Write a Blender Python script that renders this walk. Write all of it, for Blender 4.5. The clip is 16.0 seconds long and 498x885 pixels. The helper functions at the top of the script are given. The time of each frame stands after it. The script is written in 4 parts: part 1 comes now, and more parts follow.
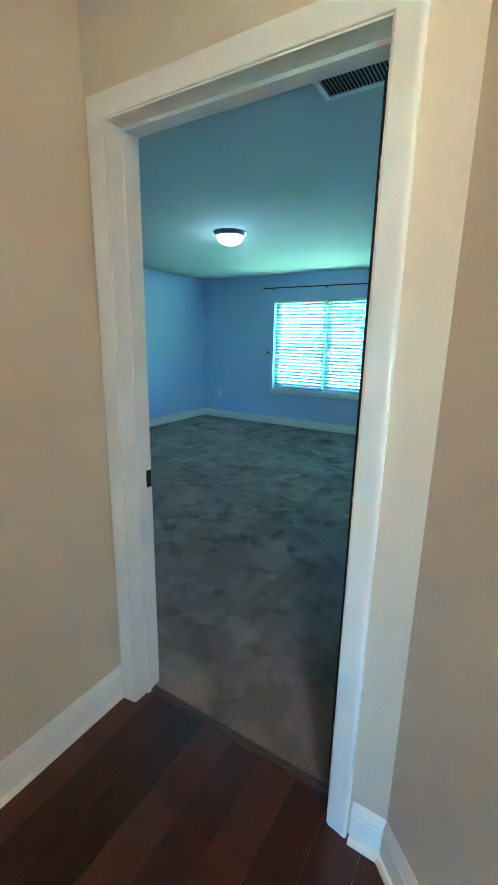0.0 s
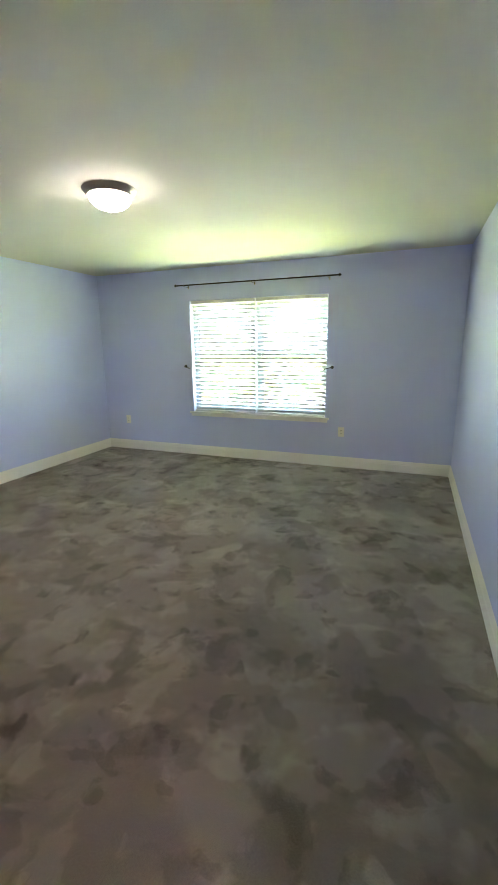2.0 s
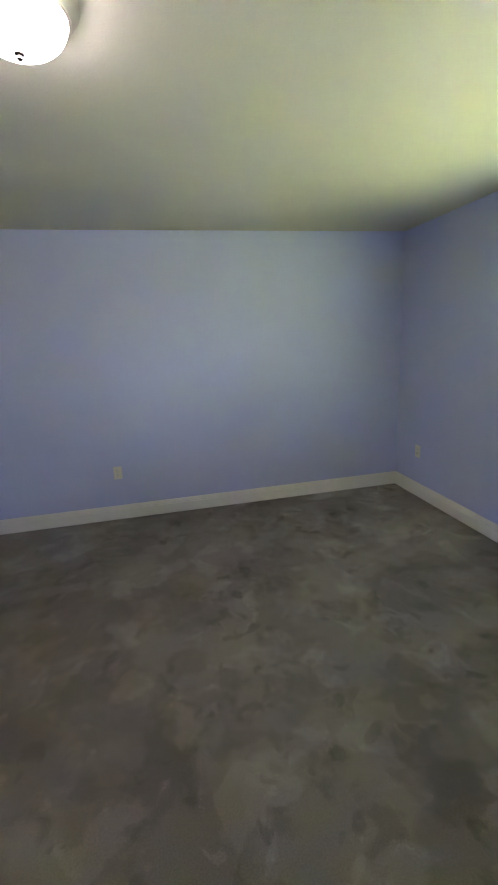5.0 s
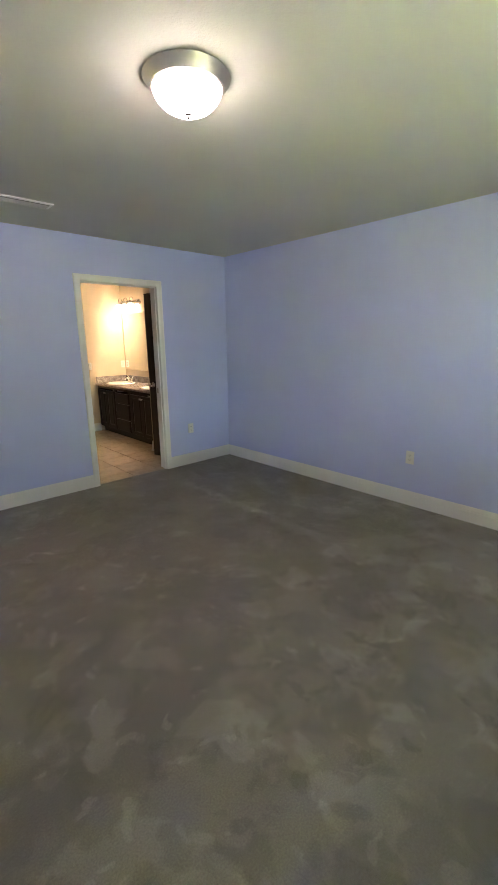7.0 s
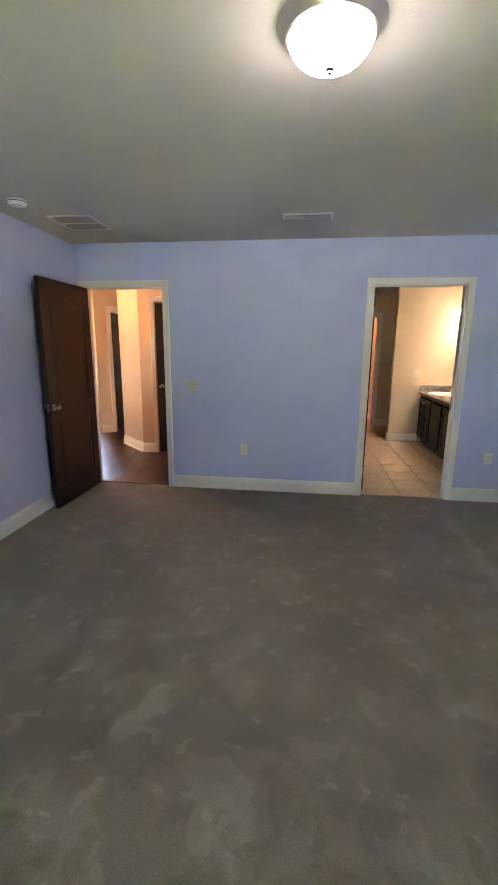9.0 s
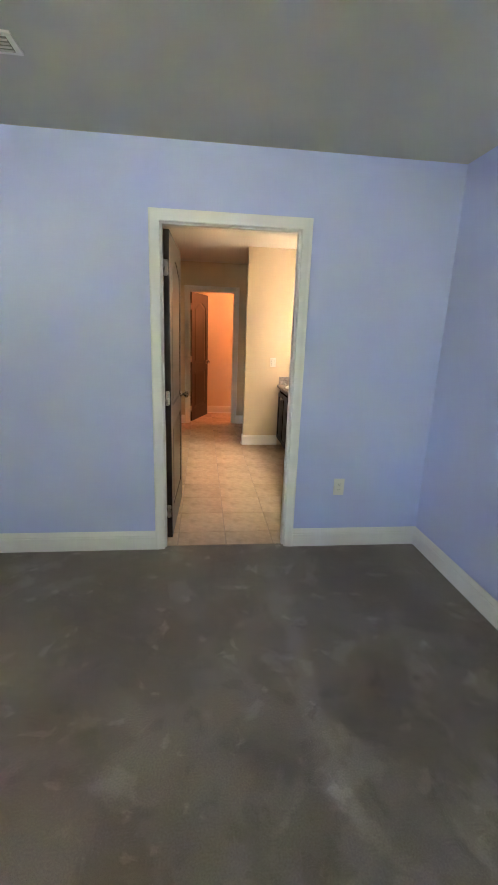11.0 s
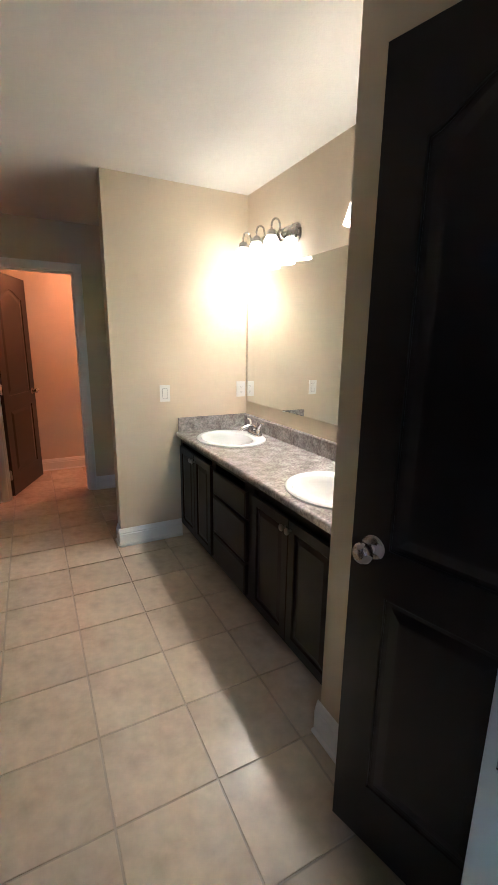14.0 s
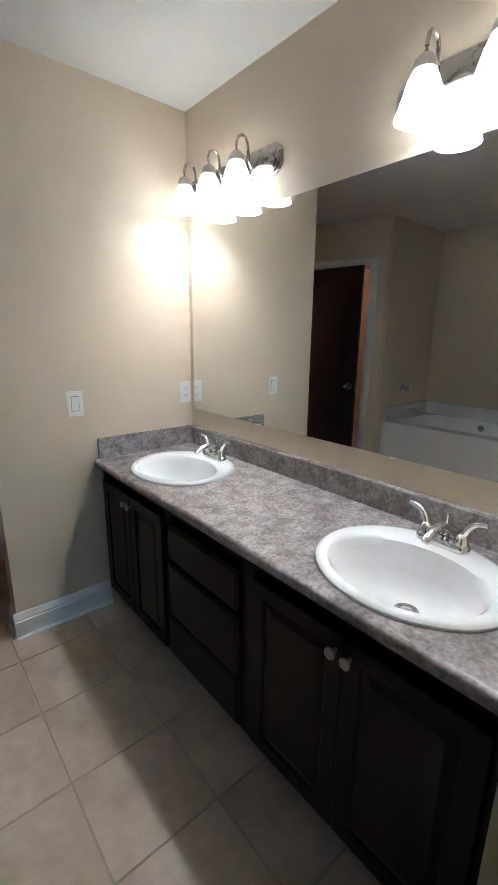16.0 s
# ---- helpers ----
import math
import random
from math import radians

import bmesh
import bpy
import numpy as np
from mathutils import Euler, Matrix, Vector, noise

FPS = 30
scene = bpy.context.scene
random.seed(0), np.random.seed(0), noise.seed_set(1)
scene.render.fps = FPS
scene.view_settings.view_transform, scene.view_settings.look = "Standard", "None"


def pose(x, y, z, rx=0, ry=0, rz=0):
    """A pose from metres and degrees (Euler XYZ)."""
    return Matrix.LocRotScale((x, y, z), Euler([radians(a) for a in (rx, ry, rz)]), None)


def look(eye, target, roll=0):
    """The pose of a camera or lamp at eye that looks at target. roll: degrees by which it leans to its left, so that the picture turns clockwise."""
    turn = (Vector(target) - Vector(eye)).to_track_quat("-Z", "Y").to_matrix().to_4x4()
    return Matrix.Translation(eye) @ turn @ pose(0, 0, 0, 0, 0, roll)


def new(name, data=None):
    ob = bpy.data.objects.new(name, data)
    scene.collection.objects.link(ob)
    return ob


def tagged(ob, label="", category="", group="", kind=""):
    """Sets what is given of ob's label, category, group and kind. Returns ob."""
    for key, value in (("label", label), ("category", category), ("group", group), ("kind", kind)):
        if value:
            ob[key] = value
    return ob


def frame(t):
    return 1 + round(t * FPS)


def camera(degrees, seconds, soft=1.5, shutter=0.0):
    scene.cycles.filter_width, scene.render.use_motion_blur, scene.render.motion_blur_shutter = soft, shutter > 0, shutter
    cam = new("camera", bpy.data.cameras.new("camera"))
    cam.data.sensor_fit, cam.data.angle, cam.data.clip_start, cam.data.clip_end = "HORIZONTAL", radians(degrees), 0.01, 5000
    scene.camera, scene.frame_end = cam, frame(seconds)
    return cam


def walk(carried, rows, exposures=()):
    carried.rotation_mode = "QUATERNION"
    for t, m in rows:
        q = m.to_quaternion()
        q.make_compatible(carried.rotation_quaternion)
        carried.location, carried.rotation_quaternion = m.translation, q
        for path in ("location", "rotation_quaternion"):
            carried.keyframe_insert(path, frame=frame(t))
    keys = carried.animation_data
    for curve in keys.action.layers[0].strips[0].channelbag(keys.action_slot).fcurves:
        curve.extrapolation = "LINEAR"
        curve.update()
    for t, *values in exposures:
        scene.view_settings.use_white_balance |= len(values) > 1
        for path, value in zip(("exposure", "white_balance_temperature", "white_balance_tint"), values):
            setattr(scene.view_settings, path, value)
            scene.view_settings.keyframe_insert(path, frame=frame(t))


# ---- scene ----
cam = camera(61.3, 16.0)
PATH = [
    (0, (0.201, -1.091, 1.431), (-0.809, 0.568, 0.952), 1.1),
    (0.5, (-0.002, -0.778, 1.456), (-0.853, 0.971, 0.993), 0.4),
    (1, (-0.25, -0.482, 1.443), (-0.943, 1.341, 0.998), -0.1),
    (1.5, (-0.405, -0.188, 1.472), (-1.047, 1.649, 1.009), -0.5),
    (2, (-0.472, 0.213, 1.483), (-1.177, 2.03, 1.031), -0.7),
    (2.5, (-0.593, 0.594, 1.474), (-1.412, 2.359, 1.01), -1.0),
    (3, (-0.668, 1.049, 1.48), (-1.676, 2.705, 0.989), -1.6),
    (3.5, (-0.666, 1.55, 1.513), (-1.992, 2.972, 1.043), -1.8),
    (4, (-0.858, 1.975, 1.571), (-2.382, 3.166, 1.062), -1.8),
    (4.2, (-0.905, 2.155, 1.589), (-2.52, 3.218, 1.078), -2.1),
    (6.3, (-0.919, 3.9, 1.481), (-2.681, 3.067, 1.033), -1.1),
    (6.5, (-1.004, 3.996, 1.471), (-2.67, 2.986, 1.019), -0.7),
    (7, (-1.22, 4.173, 1.471), (-2.536, 2.743, 0.998), -0.8),
    (7.5, (-1.433, 4.357, 1.485), (-2.339, 2.638, 1.01), -0.5),
    (8, (-1.659, 4.423, 1.468), (-2.044, 2.514, 1.013), -0.2),
    (8.5, (-1.921, 4.326, 1.476), (-1.925, 2.375, 1.038), -0.1),
    (9, (-2.283, 4.198, 1.476), (-2.044, 2.263, 1.032), 0.5),
    (9.5, (-2.555, 3.964, 1.434), (-2.358, 2.025, 0.986), 2.1),
    (10, (-2.82, 3.56, 1.452), (-2.914, 1.624, 0.959), 3.1),
    (10.2, (-2.936, 3.378, 1.443), (-3.09, 1.449, 0.938), 2.7),
    (12.3, (-3.225, 1.457, 1.452), (-3.553, -0.452, 0.954), 2.0),
    (12.5, (-3.215, 1.274, 1.461), (-3.609, -0.62, 0.957), 2.1),
    (13, (-3.233, 0.807, 1.424), (-3.759, -1.063, 0.949), 1.5),
    (13.5, (-3.238, 0.465, 1.447), (-3.938, -1.346, 0.969), 1.1),
    (14, (-3.234, 0.132, 1.433), (-4.128, -1.599, 0.978), 0.7),
    (14.5, (-3.327, -0.139, 1.423), (-4.343, -1.801, 0.969), 0.0),
    (15, (-3.437, -0.366, 1.422), (-4.568, -1.947, 0.949), -0.1),
    (15.5, (-3.44, -0.601, 1.403), (-4.658, -2.116, 0.936), -0.1),
    (16, (-3.424, -0.768, 1.406), (-4.68, -2.244, 0.912), 0.6),
]

# ---- exposure: the camera starts set for the warm hall and settles on the daylit room, then on the bathroom lamps
EXPO = [
    (0.0, 5.58, 3600, -24), (0.5, 5.7, 3950, -23), (0.9, 6.35, 4450, -22), (1.4, 6.4, 5900, -10), (2.0, 6.36, 6400, 8), (2.8, 6.06, 6600, 17), (3.5, 5.64, 6400, 20), (4.2, 5.48, 6150, 21),
    (6.3, 5.76, 6400, 17), (7.5, 6.02, 6450, 17), (8.5, 5.98, 6350, 20), (9.5, 5.94, 6050, 17), (10.2, 6.36, 5850, 14), (12.3, 6.16, 7000, 14), (13.0, 5.9, 6700, 12), (13.6, 5.9, 5150, 7), (14.2, 5.78, 4450, 4), (15.0, 5.55, 4250, 4), (16.0, 5.15, 4100, 4),
]
walk(cam, [(t, look(a, b, r)) for t, a, b, r in PATH], EXPO)

# ---- world and sun
world = bpy.data.worlds.new("sky")
scene.world = world
world.use_nodes = True
wn = world.node_tree
sky = wn.nodes.new("ShaderNodeTexSky")
sky.sky_type, sky.sun_disc, sky.sun_elevation, sky.sun_rotation = "NISHITA", False, radians(50), radians(250)
wn.links.new(sky.outputs[0], wn.nodes["Background"].inputs[0])
wn.nodes["Background"].inputs[1].default_value = 0.15
sun = new("sun", bpy.data.lights.new("sun", "SUN"))
sun.data.energy, sun.data.angle, sun.data.color = 5.0, radians(0.5), (1.0, 0.95, 0.86)
sun.matrix_world = look((-9.4, -3.4, 12), (0, 0, 0))

LAMP_BED = 0.9
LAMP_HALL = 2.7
LAMP_VANITY = 0.36
LAMP_BULB = 4.4
LAMP_CLOSET = 3.2
LAMP_SMALL = 0.7
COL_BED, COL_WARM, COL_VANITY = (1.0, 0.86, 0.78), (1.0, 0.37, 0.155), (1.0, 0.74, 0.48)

CEIL = 2.445
HEAD = 2.053
CAS = 0.06


# ---- materials
def mat(name, base, rough=0.6, metal=0.0, var=0.06, vscale=2.5, bump=0.0, bscale=150.0, tint=None, mix=0.0, mscale=6.0, spec=0.5, rnd=0.0, detail=4.0, lo=0.42, hi=0.62, rvar=0.06, dist=0.6):
    m = bpy.data.materials.new(name)
    m.use_nodes = True
    nt = m.node_tree
    n, l = nt.nodes, nt.links
    b = n["Principled BSDF"]
    b.inputs["Roughness"].default_value = rough
    b.inputs["Metallic"].default_value = metal
    b.inputs["Specular IOR Level"].default_value = spec
    co = n.new("ShaderNodeTexCoord").outputs["Object"]
    noi = n.new("ShaderNodeTexNoise")
    noi.inputs["Scale"].default_value, noi.inputs["Detail"].default_value = vscale, 6.0
    l.new(co, noi.inputs["Vector"])
    hsv = n.new("ShaderNodeHueSaturation")
    hsv.inputs["Color"].default_value = (*base, 1)
    if tint:
        n2 = n.new("ShaderNodeTexNoise")
        n2.inputs["Scale"].default_value, n2.inputs["Detail"].default_value, n2.inputs["Distortion"].default_value = mscale, detail, dist
        l.new(co, n2.inputs["Vector"])
        ramp = n.new("ShaderNodeMapRange")
        ramp.inputs["From Min"].default_value, ramp.inputs["From Max"].default_value, ramp.inputs["To Max"].default_value = lo, hi, mix
        l.new(n2.outputs["Fac"], ramp.inputs["Value"])
        mx = n.new("ShaderNodeMix")
        mx.data_type = "RGBA"
        mx.inputs[6].default_value, mx.inputs[7].default_value = (*base, 1), (*tint, 1)
        l.new(ramp.outputs[0], mx.inputs[0])
        l.new(mx.outputs[2], hsv.inputs["Color"])
    val = n.new("ShaderNodeMapRange")
    val.inputs["From Min"].default_value, val.inputs["From Max"].default_value = 0.25, 0.75
    val.inputs["To Min"].default_value, val.inputs["To Max"].default_value = 1 - var, 1 + var
    l.new(noi.outputs["Fac"], val.inputs["Value"])
    out = val.outputs[0]
    if rnd:
        info = n.new("ShaderNodeObjectInfo")
        r = n.new("ShaderNodeMapRange")
        r.inputs["To Min"].default_value, r.inputs["To Max"].default_value = 1 - rnd, 1 + rnd
        l.new(info.outputs["Random"], r.inputs["Value"])
        mul = n.new("ShaderNodeMath")
        mul.operation = "MULTIPLY"
        l.new(out, mul.inputs[0]), l.new(r.outputs[0], mul.inputs[1])
        out = mul.outputs[0]
    l.new(out, hsv.inputs["Value"])
    l.new(hsv.outputs[0], b.inputs["Base Color"])
    rr = n.new("ShaderNodeMapRange")
    rr.inputs["To Min"].default_value, rr.inputs["To Max"].default_value = max(rough - rvar, 0.02), min(rough + rvar, 1)
    l.new(noi.outputs["Fac"], rr.inputs["Value"])
    l.new(rr.outputs[0], b.inputs["Roughness"])
    if bump:
        n3 = n.new("ShaderNodeTexNoise")
        n3.inputs["Scale"].default_value, n3.inputs["Detail"].default_value = bscale, 3.0
        l.new(co, n3.inputs["Vector"])
        bp = n.new("ShaderNodeBump")
        bp.inputs["Strength"].default_value, bp.inputs["Distance"].default_value = bump, 0.004
        l.new(n3.outputs["Fac"], bp.inputs["Height"])
        l.new(bp.outputs[0], b.inputs["Normal"])
    return m


def glow(name, color, strength):
    m = bpy.data.materials.new(name)
    m.use_nodes = True
    b = m.node_tree.nodes["Principled BSDF"]
    b.inputs["Base Color"].default_value = (0.85, 0.83, 0.8, 1)
    b.inputs["Roughness"].default_value = 0.35
    b.inputs["Emission Color"].default_value = (*color, 1)
    b.inputs["Emission Strength"].default_value = strength
    return m


BLUE = mat("periwinkle_wall_paint", (0.575, 0.63, 0.89), 0.48, var=0.035, vscale=1.6, bump=0.10, bscale=220)
CREAM = mat("cream_wall_paint", (0.70, 0.62, 0.48), 0.5, var=0.03, vscale=1.8, bump=0.10, bscale=220)
BEIGE = mat("beige_wall_paint", (0.66, 0.56, 0.405), 0.5, var=0.03, vscale=1.8, bump=0.10, bscale=220)
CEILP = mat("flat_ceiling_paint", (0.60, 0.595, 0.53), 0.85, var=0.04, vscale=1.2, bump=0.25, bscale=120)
# lighter copy of the ceiling paint, to bounce more light round the bathroom
CEILB = mat("lightened_cream_ceiling_paint", (0.80, 0.78, 0.73), 0.85, var=0.04, vscale=1.2, bump=0.25, bscale=120)
TRIM = mat("white_trim_paint", (0.86, 0.86, 0.83), 0.34, var=0.02, vscale=4.0, bump=0.008, bscale=90)
CARPET = mat("taupe_cut_pile_carpet", (0.232, 0.218, 0.188), 0.95, var=0.06, vscale=3.0, bump=0.9, bscale=420, spec=0.1)


def nap(m):
    """Brushed pile: patches that lean one way or the other, so that their sheen and shade change with the side one looks from."""
    n, l = m.node_tree.nodes, m.node_tree.links
    co = n.new("ShaderNodeTexCoord").outputs["Object"]

    def math_node(op, a, b):
        k = n.new("ShaderNodeMath")
        k.operation = op
        for sock, x in zip(k.inputs, (a, b)):
            if isinstance(x, (int, float)):
                sock.default_value = x
            else:
                l.new(x, sock)
        return k.outputs[0]

    wob = n.new("ShaderNodeTexNoise")
    wob.inputs["Scale"].default_value, wob.inputs["Detail"].default_value = 5.0, 6.0
    l.new(co, wob.inputs["Vector"])
    mv = n.new("ShaderNodeVectorMath")
    mv.operation = "MULTIPLY_ADD"
    l.new(wob.outputs["Color"], mv.inputs[0])
    mv.inputs[1].default_value = (0.16, 0.16, 0.0)
    l.new(co, mv.inputs[2])
    value, lean_x, lean_y = 1.0, 0.0, 0.17
    # scale, detail, edge from, edge to, tone, lean in x, lean in y
    for scale, detail, a, b2, tone, kx, ky in ((1.9, 4.0, 0.45, 0.55, -0.19, 0.05, -0.12), (4.0, 3.5, 0.53, 0.60, -0.19, -0.04, -0.18), (7.0, 3.0, 0.59, 0.65, -0.18, 0.08, -0.22), (4.6, 3.5, 0.54, 0.61, 0.22, -0.06, 0.10), (9.5, 2.5, 0.61, 0.67, 0.22, 0.05, -0.10), (0.9, 3.0, 0.38, 0.62, 0.14, 0.0, 0.04)):
        v = n.new("ShaderNodeTexNoise")
        v.noise_dimensions = "4D"
        v.inputs["W"].default_value = scale * 3.7
        v.inputs["Scale"].default_value, v.inputs["Detail"].default_value = scale, detail
        l.new(mv.outputs[0], v.inputs["Vector"])
        mr = n.new("ShaderNodeMapRange")
        mr.interpolation_type = "SMOOTHSTEP"
        mr.inputs["From Min"].default_value, mr.inputs["From Max"].default_value = a, b2
        l.new(v.outputs["Fac"], mr.inputs["Value"])
        k = mr.outputs[0]
        value = math_node("MULTIPLY", value, math_node("ADD", math_node("MULTIPLY", k, tone), 1.0))
        lean_x = math_node("ADD", lean_x, math_node("MULTIPLY", k, kx))
        lean_y = math_node("ADD", lean_y, math_node("MULTIPLY", k, ky))
    # one straight vacuum track towards the bathroom door
    xyz = n.new("ShaderNodeSeparateXYZ")
    l.new(mv.outputs[0], xyz.inputs[0])
    band = []
    for sock, mid, half, soft in ((xyz.outputs[0], -3.53, 0.050, 0.035), (xyz.outputs[1], 1.50, 1.10, 0.50)):
        mr = n.new("ShaderNodeMapRange")
        mr.interpolation_type = "SMOOTHSTEP"
        mr.inputs["From Min"].default_value, mr.inputs["From Max"].default_value = half + soft, half - soft
        l.new(math_node("ABSOLUTE", math_node("SUBTRACT", sock, mid), 0.0), mr.inputs["Value"])
        band.append(mr.outputs[0])
    value = math_node("MULTIPLY", value, math_node("ADD", math_node("MULTIPLY", math_node("MULTIPLY", band[0], band[1]), 0.22), 1.0))
    b = n["Principled BSDF"]
    fine = n.new("ShaderNodeTexNoise")
    fine.inputs["Scale"].default_value, fine.inputs["Detail"].default_value = 160.0, 2.0
    l.new(co, fine.inputs["Vector"])
    fr = n.new("ShaderNodeMapRange")
    fr.inputs["From Min"].default_value, fr.inputs["From Max"].default_value, fr.inputs["To Min"].default_value, fr.inputs["To Max"].default_value = 0.3, 0.7, 0.88, 1.12
    l.new(fine.outputs["Fac"], fr.inputs["Value"])
    h = n.new("ShaderNodeHueSaturation")
    l.new(b.inputs["Base Color"].links[0].from_socket, h.inputs["Color"])
    l.new(math_node("MULTIPLY", value, fr.outputs[0]), h.inputs["Value"])
    l.new(h.outputs[0], b.inputs["Base Color"])
    up = n.new("ShaderNodeCombineXYZ")
    l.new(lean_x, up.inputs[0]), l.new(lean_y, up.inputs[1])
    up.inputs[2].default_value = 1.0
    nv = n.new("ShaderNodeVectorMath")
    nv.operation = "NORMALIZE"
    l.new(up.outputs[0], nv.inputs[0])
    l.new(nv.outputs[0], b.inputs["Normal"].links[0].from_node.inputs["Normal"])
    b.inputs["Sheen Weight"].default_value, b.inputs["Sheen Roughness"].default_value = 0.62, 0.32
    b.inputs["Sheen Tint"].default_value = (0.80, 0.76, 0.68, 1)


nap(CARPET)
DOORM = mat("espresso_stained_door", (0.012, 0.0055, 0.0045), 0.34, spec=0.5, var=0.18, vscale=3.0, rvar=0.02)
CABM = mat("dark_espresso_cabinet", (0.0105, 0.0052, 0.0042), 0.36, spec=0.2, var=0.2, vscale=5.0, bump=0.05, bscale=70)
PLANK = mat("dark_hardwood", (0.052, 0.0145, 0.006), 0.30, spec=0.5, var=0.2, vscale=7.0, bump=0.015, bscale=60, rnd=0.75, tint=(0.020, 0.007, 0.004), mix=0.5, mscale=9.0)
TILE = mat("beige_ceramic_tile", (0.63, 0.525, 0.40), 0.25, var=0.10, vscale=22.0, bump=0.05, bscale=30, rnd=0.07, tint=(0.49, 0.40, 0.30), mix=0.7, mscale=5.0, detail=7.0)
GROUT = mat("taupe_grout", (0.44, 0.375, 0.30), 0.9, var=0.1, vscale=9.0, bump=0.3, bscale=200)
STONE = mat("grey_mottled_laminate", (0.40, 0.375, 0.36), 0.24, var=0.42, vscale=85.0, tint=(0.185, 0.155, 0.145), mix=0.75, mscale=16.0, detail=12.0, lo=0.34, hi=0.66, dist=0.5)
PORC = mat("white_porcelain", (0.82, 0.83, 0.83), 0.10, var=0.015, vscale=3.0)
TUBM = mat("white_acrylic", (0.80, 0.80, 0.76), 0.2, var=0.015, vscale=3.0)
NICKEL = mat("satin_nickel", (0.48, 0.45, 0.41), 0.27, 1.0, var=0.05, vscale=20.0)
CHROME = mat("polished_chrome", (0.80, 0.80, 0.80), 0.07, 1.0, var=0.02, vscale=20.0)
BRONZE = mat("brushed_pewter", (0.58, 0.53, 0.49), 0.42, 1.0, var=0.1, vscale=14.0)
KNOBM = mat("dull_pewter", (0.42, 0.39, 0.35), 0.32, 1.0, var=0.1, vscale=14.0)
BLACKM = mat("black_iron", (0.016, 0.016, 0.018), 0.42, 0.4, var=0.1, vscale=20.0)
PLAST = mat("white_plastic", (0.80, 0.79, 0.75), 0.35, var=0.01, vscale=10.0)
# grey stands for the shade in ducts and round the switch paddle
GREYV = mat("grey_recess_shade", (0.22, 0.21, 0.20), 0.7, var=0.05)
# white louvres' shade put into their colour; the damper plate itself is grey
VENTGREY = mat("shade_and_damper_grey", (0.45, 0.43, 0.40), 0.6, var=0.08, vscale=12.0)
DARKP = mat("dark_slot", (0.02, 0.02, 0.02), 0.7, var=0.05)
VINYL = mat("white_window_vinyl", (0.80, 0.81, 0.80), 0.35, var=0.02, vscale=6.0)
STRIP = mat("grey_brown_transition", (0.055, 0.038, 0.03), 0.4, var=0.15, vscale=9.0)
GRASS = mat("lawn_grass", (0.235, 0.25, 0.065), 0.9, var=0.3, vscale=0.8, tint=(0.21, 0.24, 0.07), mix=0.7, mscale=2.0)
CONC = mat("pale_concrete", (0.52, 0.50, 0.46), 0.85, var=0.08, vscale=1.2)
BARK = mat("brown_bark", (0.12, 0.09, 0.065), 0.9, var=0.3, vscale=9.0, bump=0.5, bscale=30)
LEAF = mat("green_leaves", (0.07, 0.13, 0.03), 0.6, var=0.4, vscale=2.0)
GL_BED = glow("frosted_glass_lit_bedroom", COL_BED, LAMP_BED)
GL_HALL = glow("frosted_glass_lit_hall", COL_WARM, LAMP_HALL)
GL_CLOSET = glow("frosted_glass_lit_closet", (1.0, 0.31, 0.12), LAMP_CLOSET)
GL_SMALL = glow("frosted_glass_lit_small_room", (1.0, 0.36, 0.10), LAMP_SMALL)
GL_VAN = glow("frosted_glass_lit_vanity", COL_VANITY, LAMP_VANITY)
GL_BULB = glow("lit_bulb", COL_VANITY, LAMP_BULB)

MIRROR = bpy.data.materials.new("mirror_silver")
MIRROR.use_nodes = True
for k, v in (("Base Color", (0.86, 0.88, 0.87, 1)), ("Metallic", 1.0), ("Roughness", 0.012)):
    MIRROR.node_tree.nodes["Principled BSDF"].inputs[k].default_value = v
GLASS = bpy.data.materials.new("window_glass")
GLASS.use_nodes = True
for k, v in (("Base Color", (0.97, 0.99, 0.98, 1)), ("Transmission Weight", 1.0), ("Roughness", 0.0), ("IOR", 1.05)):
    GLASS.node_tree.nodes["Principled BSDF"].inputs[k].default_value = v
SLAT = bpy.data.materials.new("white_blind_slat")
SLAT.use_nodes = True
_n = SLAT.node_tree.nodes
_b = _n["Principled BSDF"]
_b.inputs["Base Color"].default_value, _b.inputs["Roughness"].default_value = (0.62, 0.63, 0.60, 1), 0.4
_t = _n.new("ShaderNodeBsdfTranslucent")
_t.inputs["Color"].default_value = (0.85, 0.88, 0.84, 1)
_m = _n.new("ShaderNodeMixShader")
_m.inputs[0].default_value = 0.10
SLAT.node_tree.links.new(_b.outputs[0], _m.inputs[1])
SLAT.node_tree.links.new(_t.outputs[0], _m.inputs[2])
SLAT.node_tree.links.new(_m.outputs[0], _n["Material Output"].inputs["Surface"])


# ---- mesh helpers
def box(bm, x0, y0, z0, x1, y1, z1):
    v = [bm.verts.new((x, y, z)) for x in (min(x0, x1), max(x0, x1)) for y in (min(y0, y1), max(y0, y1)) for z in (min(z0, z1), max(z0, z1))]
    for f in ((0, 1, 3, 2), (4, 6, 7, 5), (0, 4, 5, 1), (2, 3, 7, 6), (0, 2, 6, 4), (1, 5, 7, 3)):
        bm.faces.new([v[i] for i in f])
    return bm


def prism(bm, pts, y0, y1):
    """A polygon in x, z pushed from y0 to y1."""
    a = [bm.verts.new((x, y0, z)) for x, z in pts]
    b = [bm.verts.new((x, y1, z)) for x, z in pts]
    bm.faces.new(a), bm.faces.new(b[::-1])
    for i in range(len(pts)):
        j = (i + 1) % len(pts)
        bm.faces.new((a[j], a[i], b[i], b[j]))
    return bm


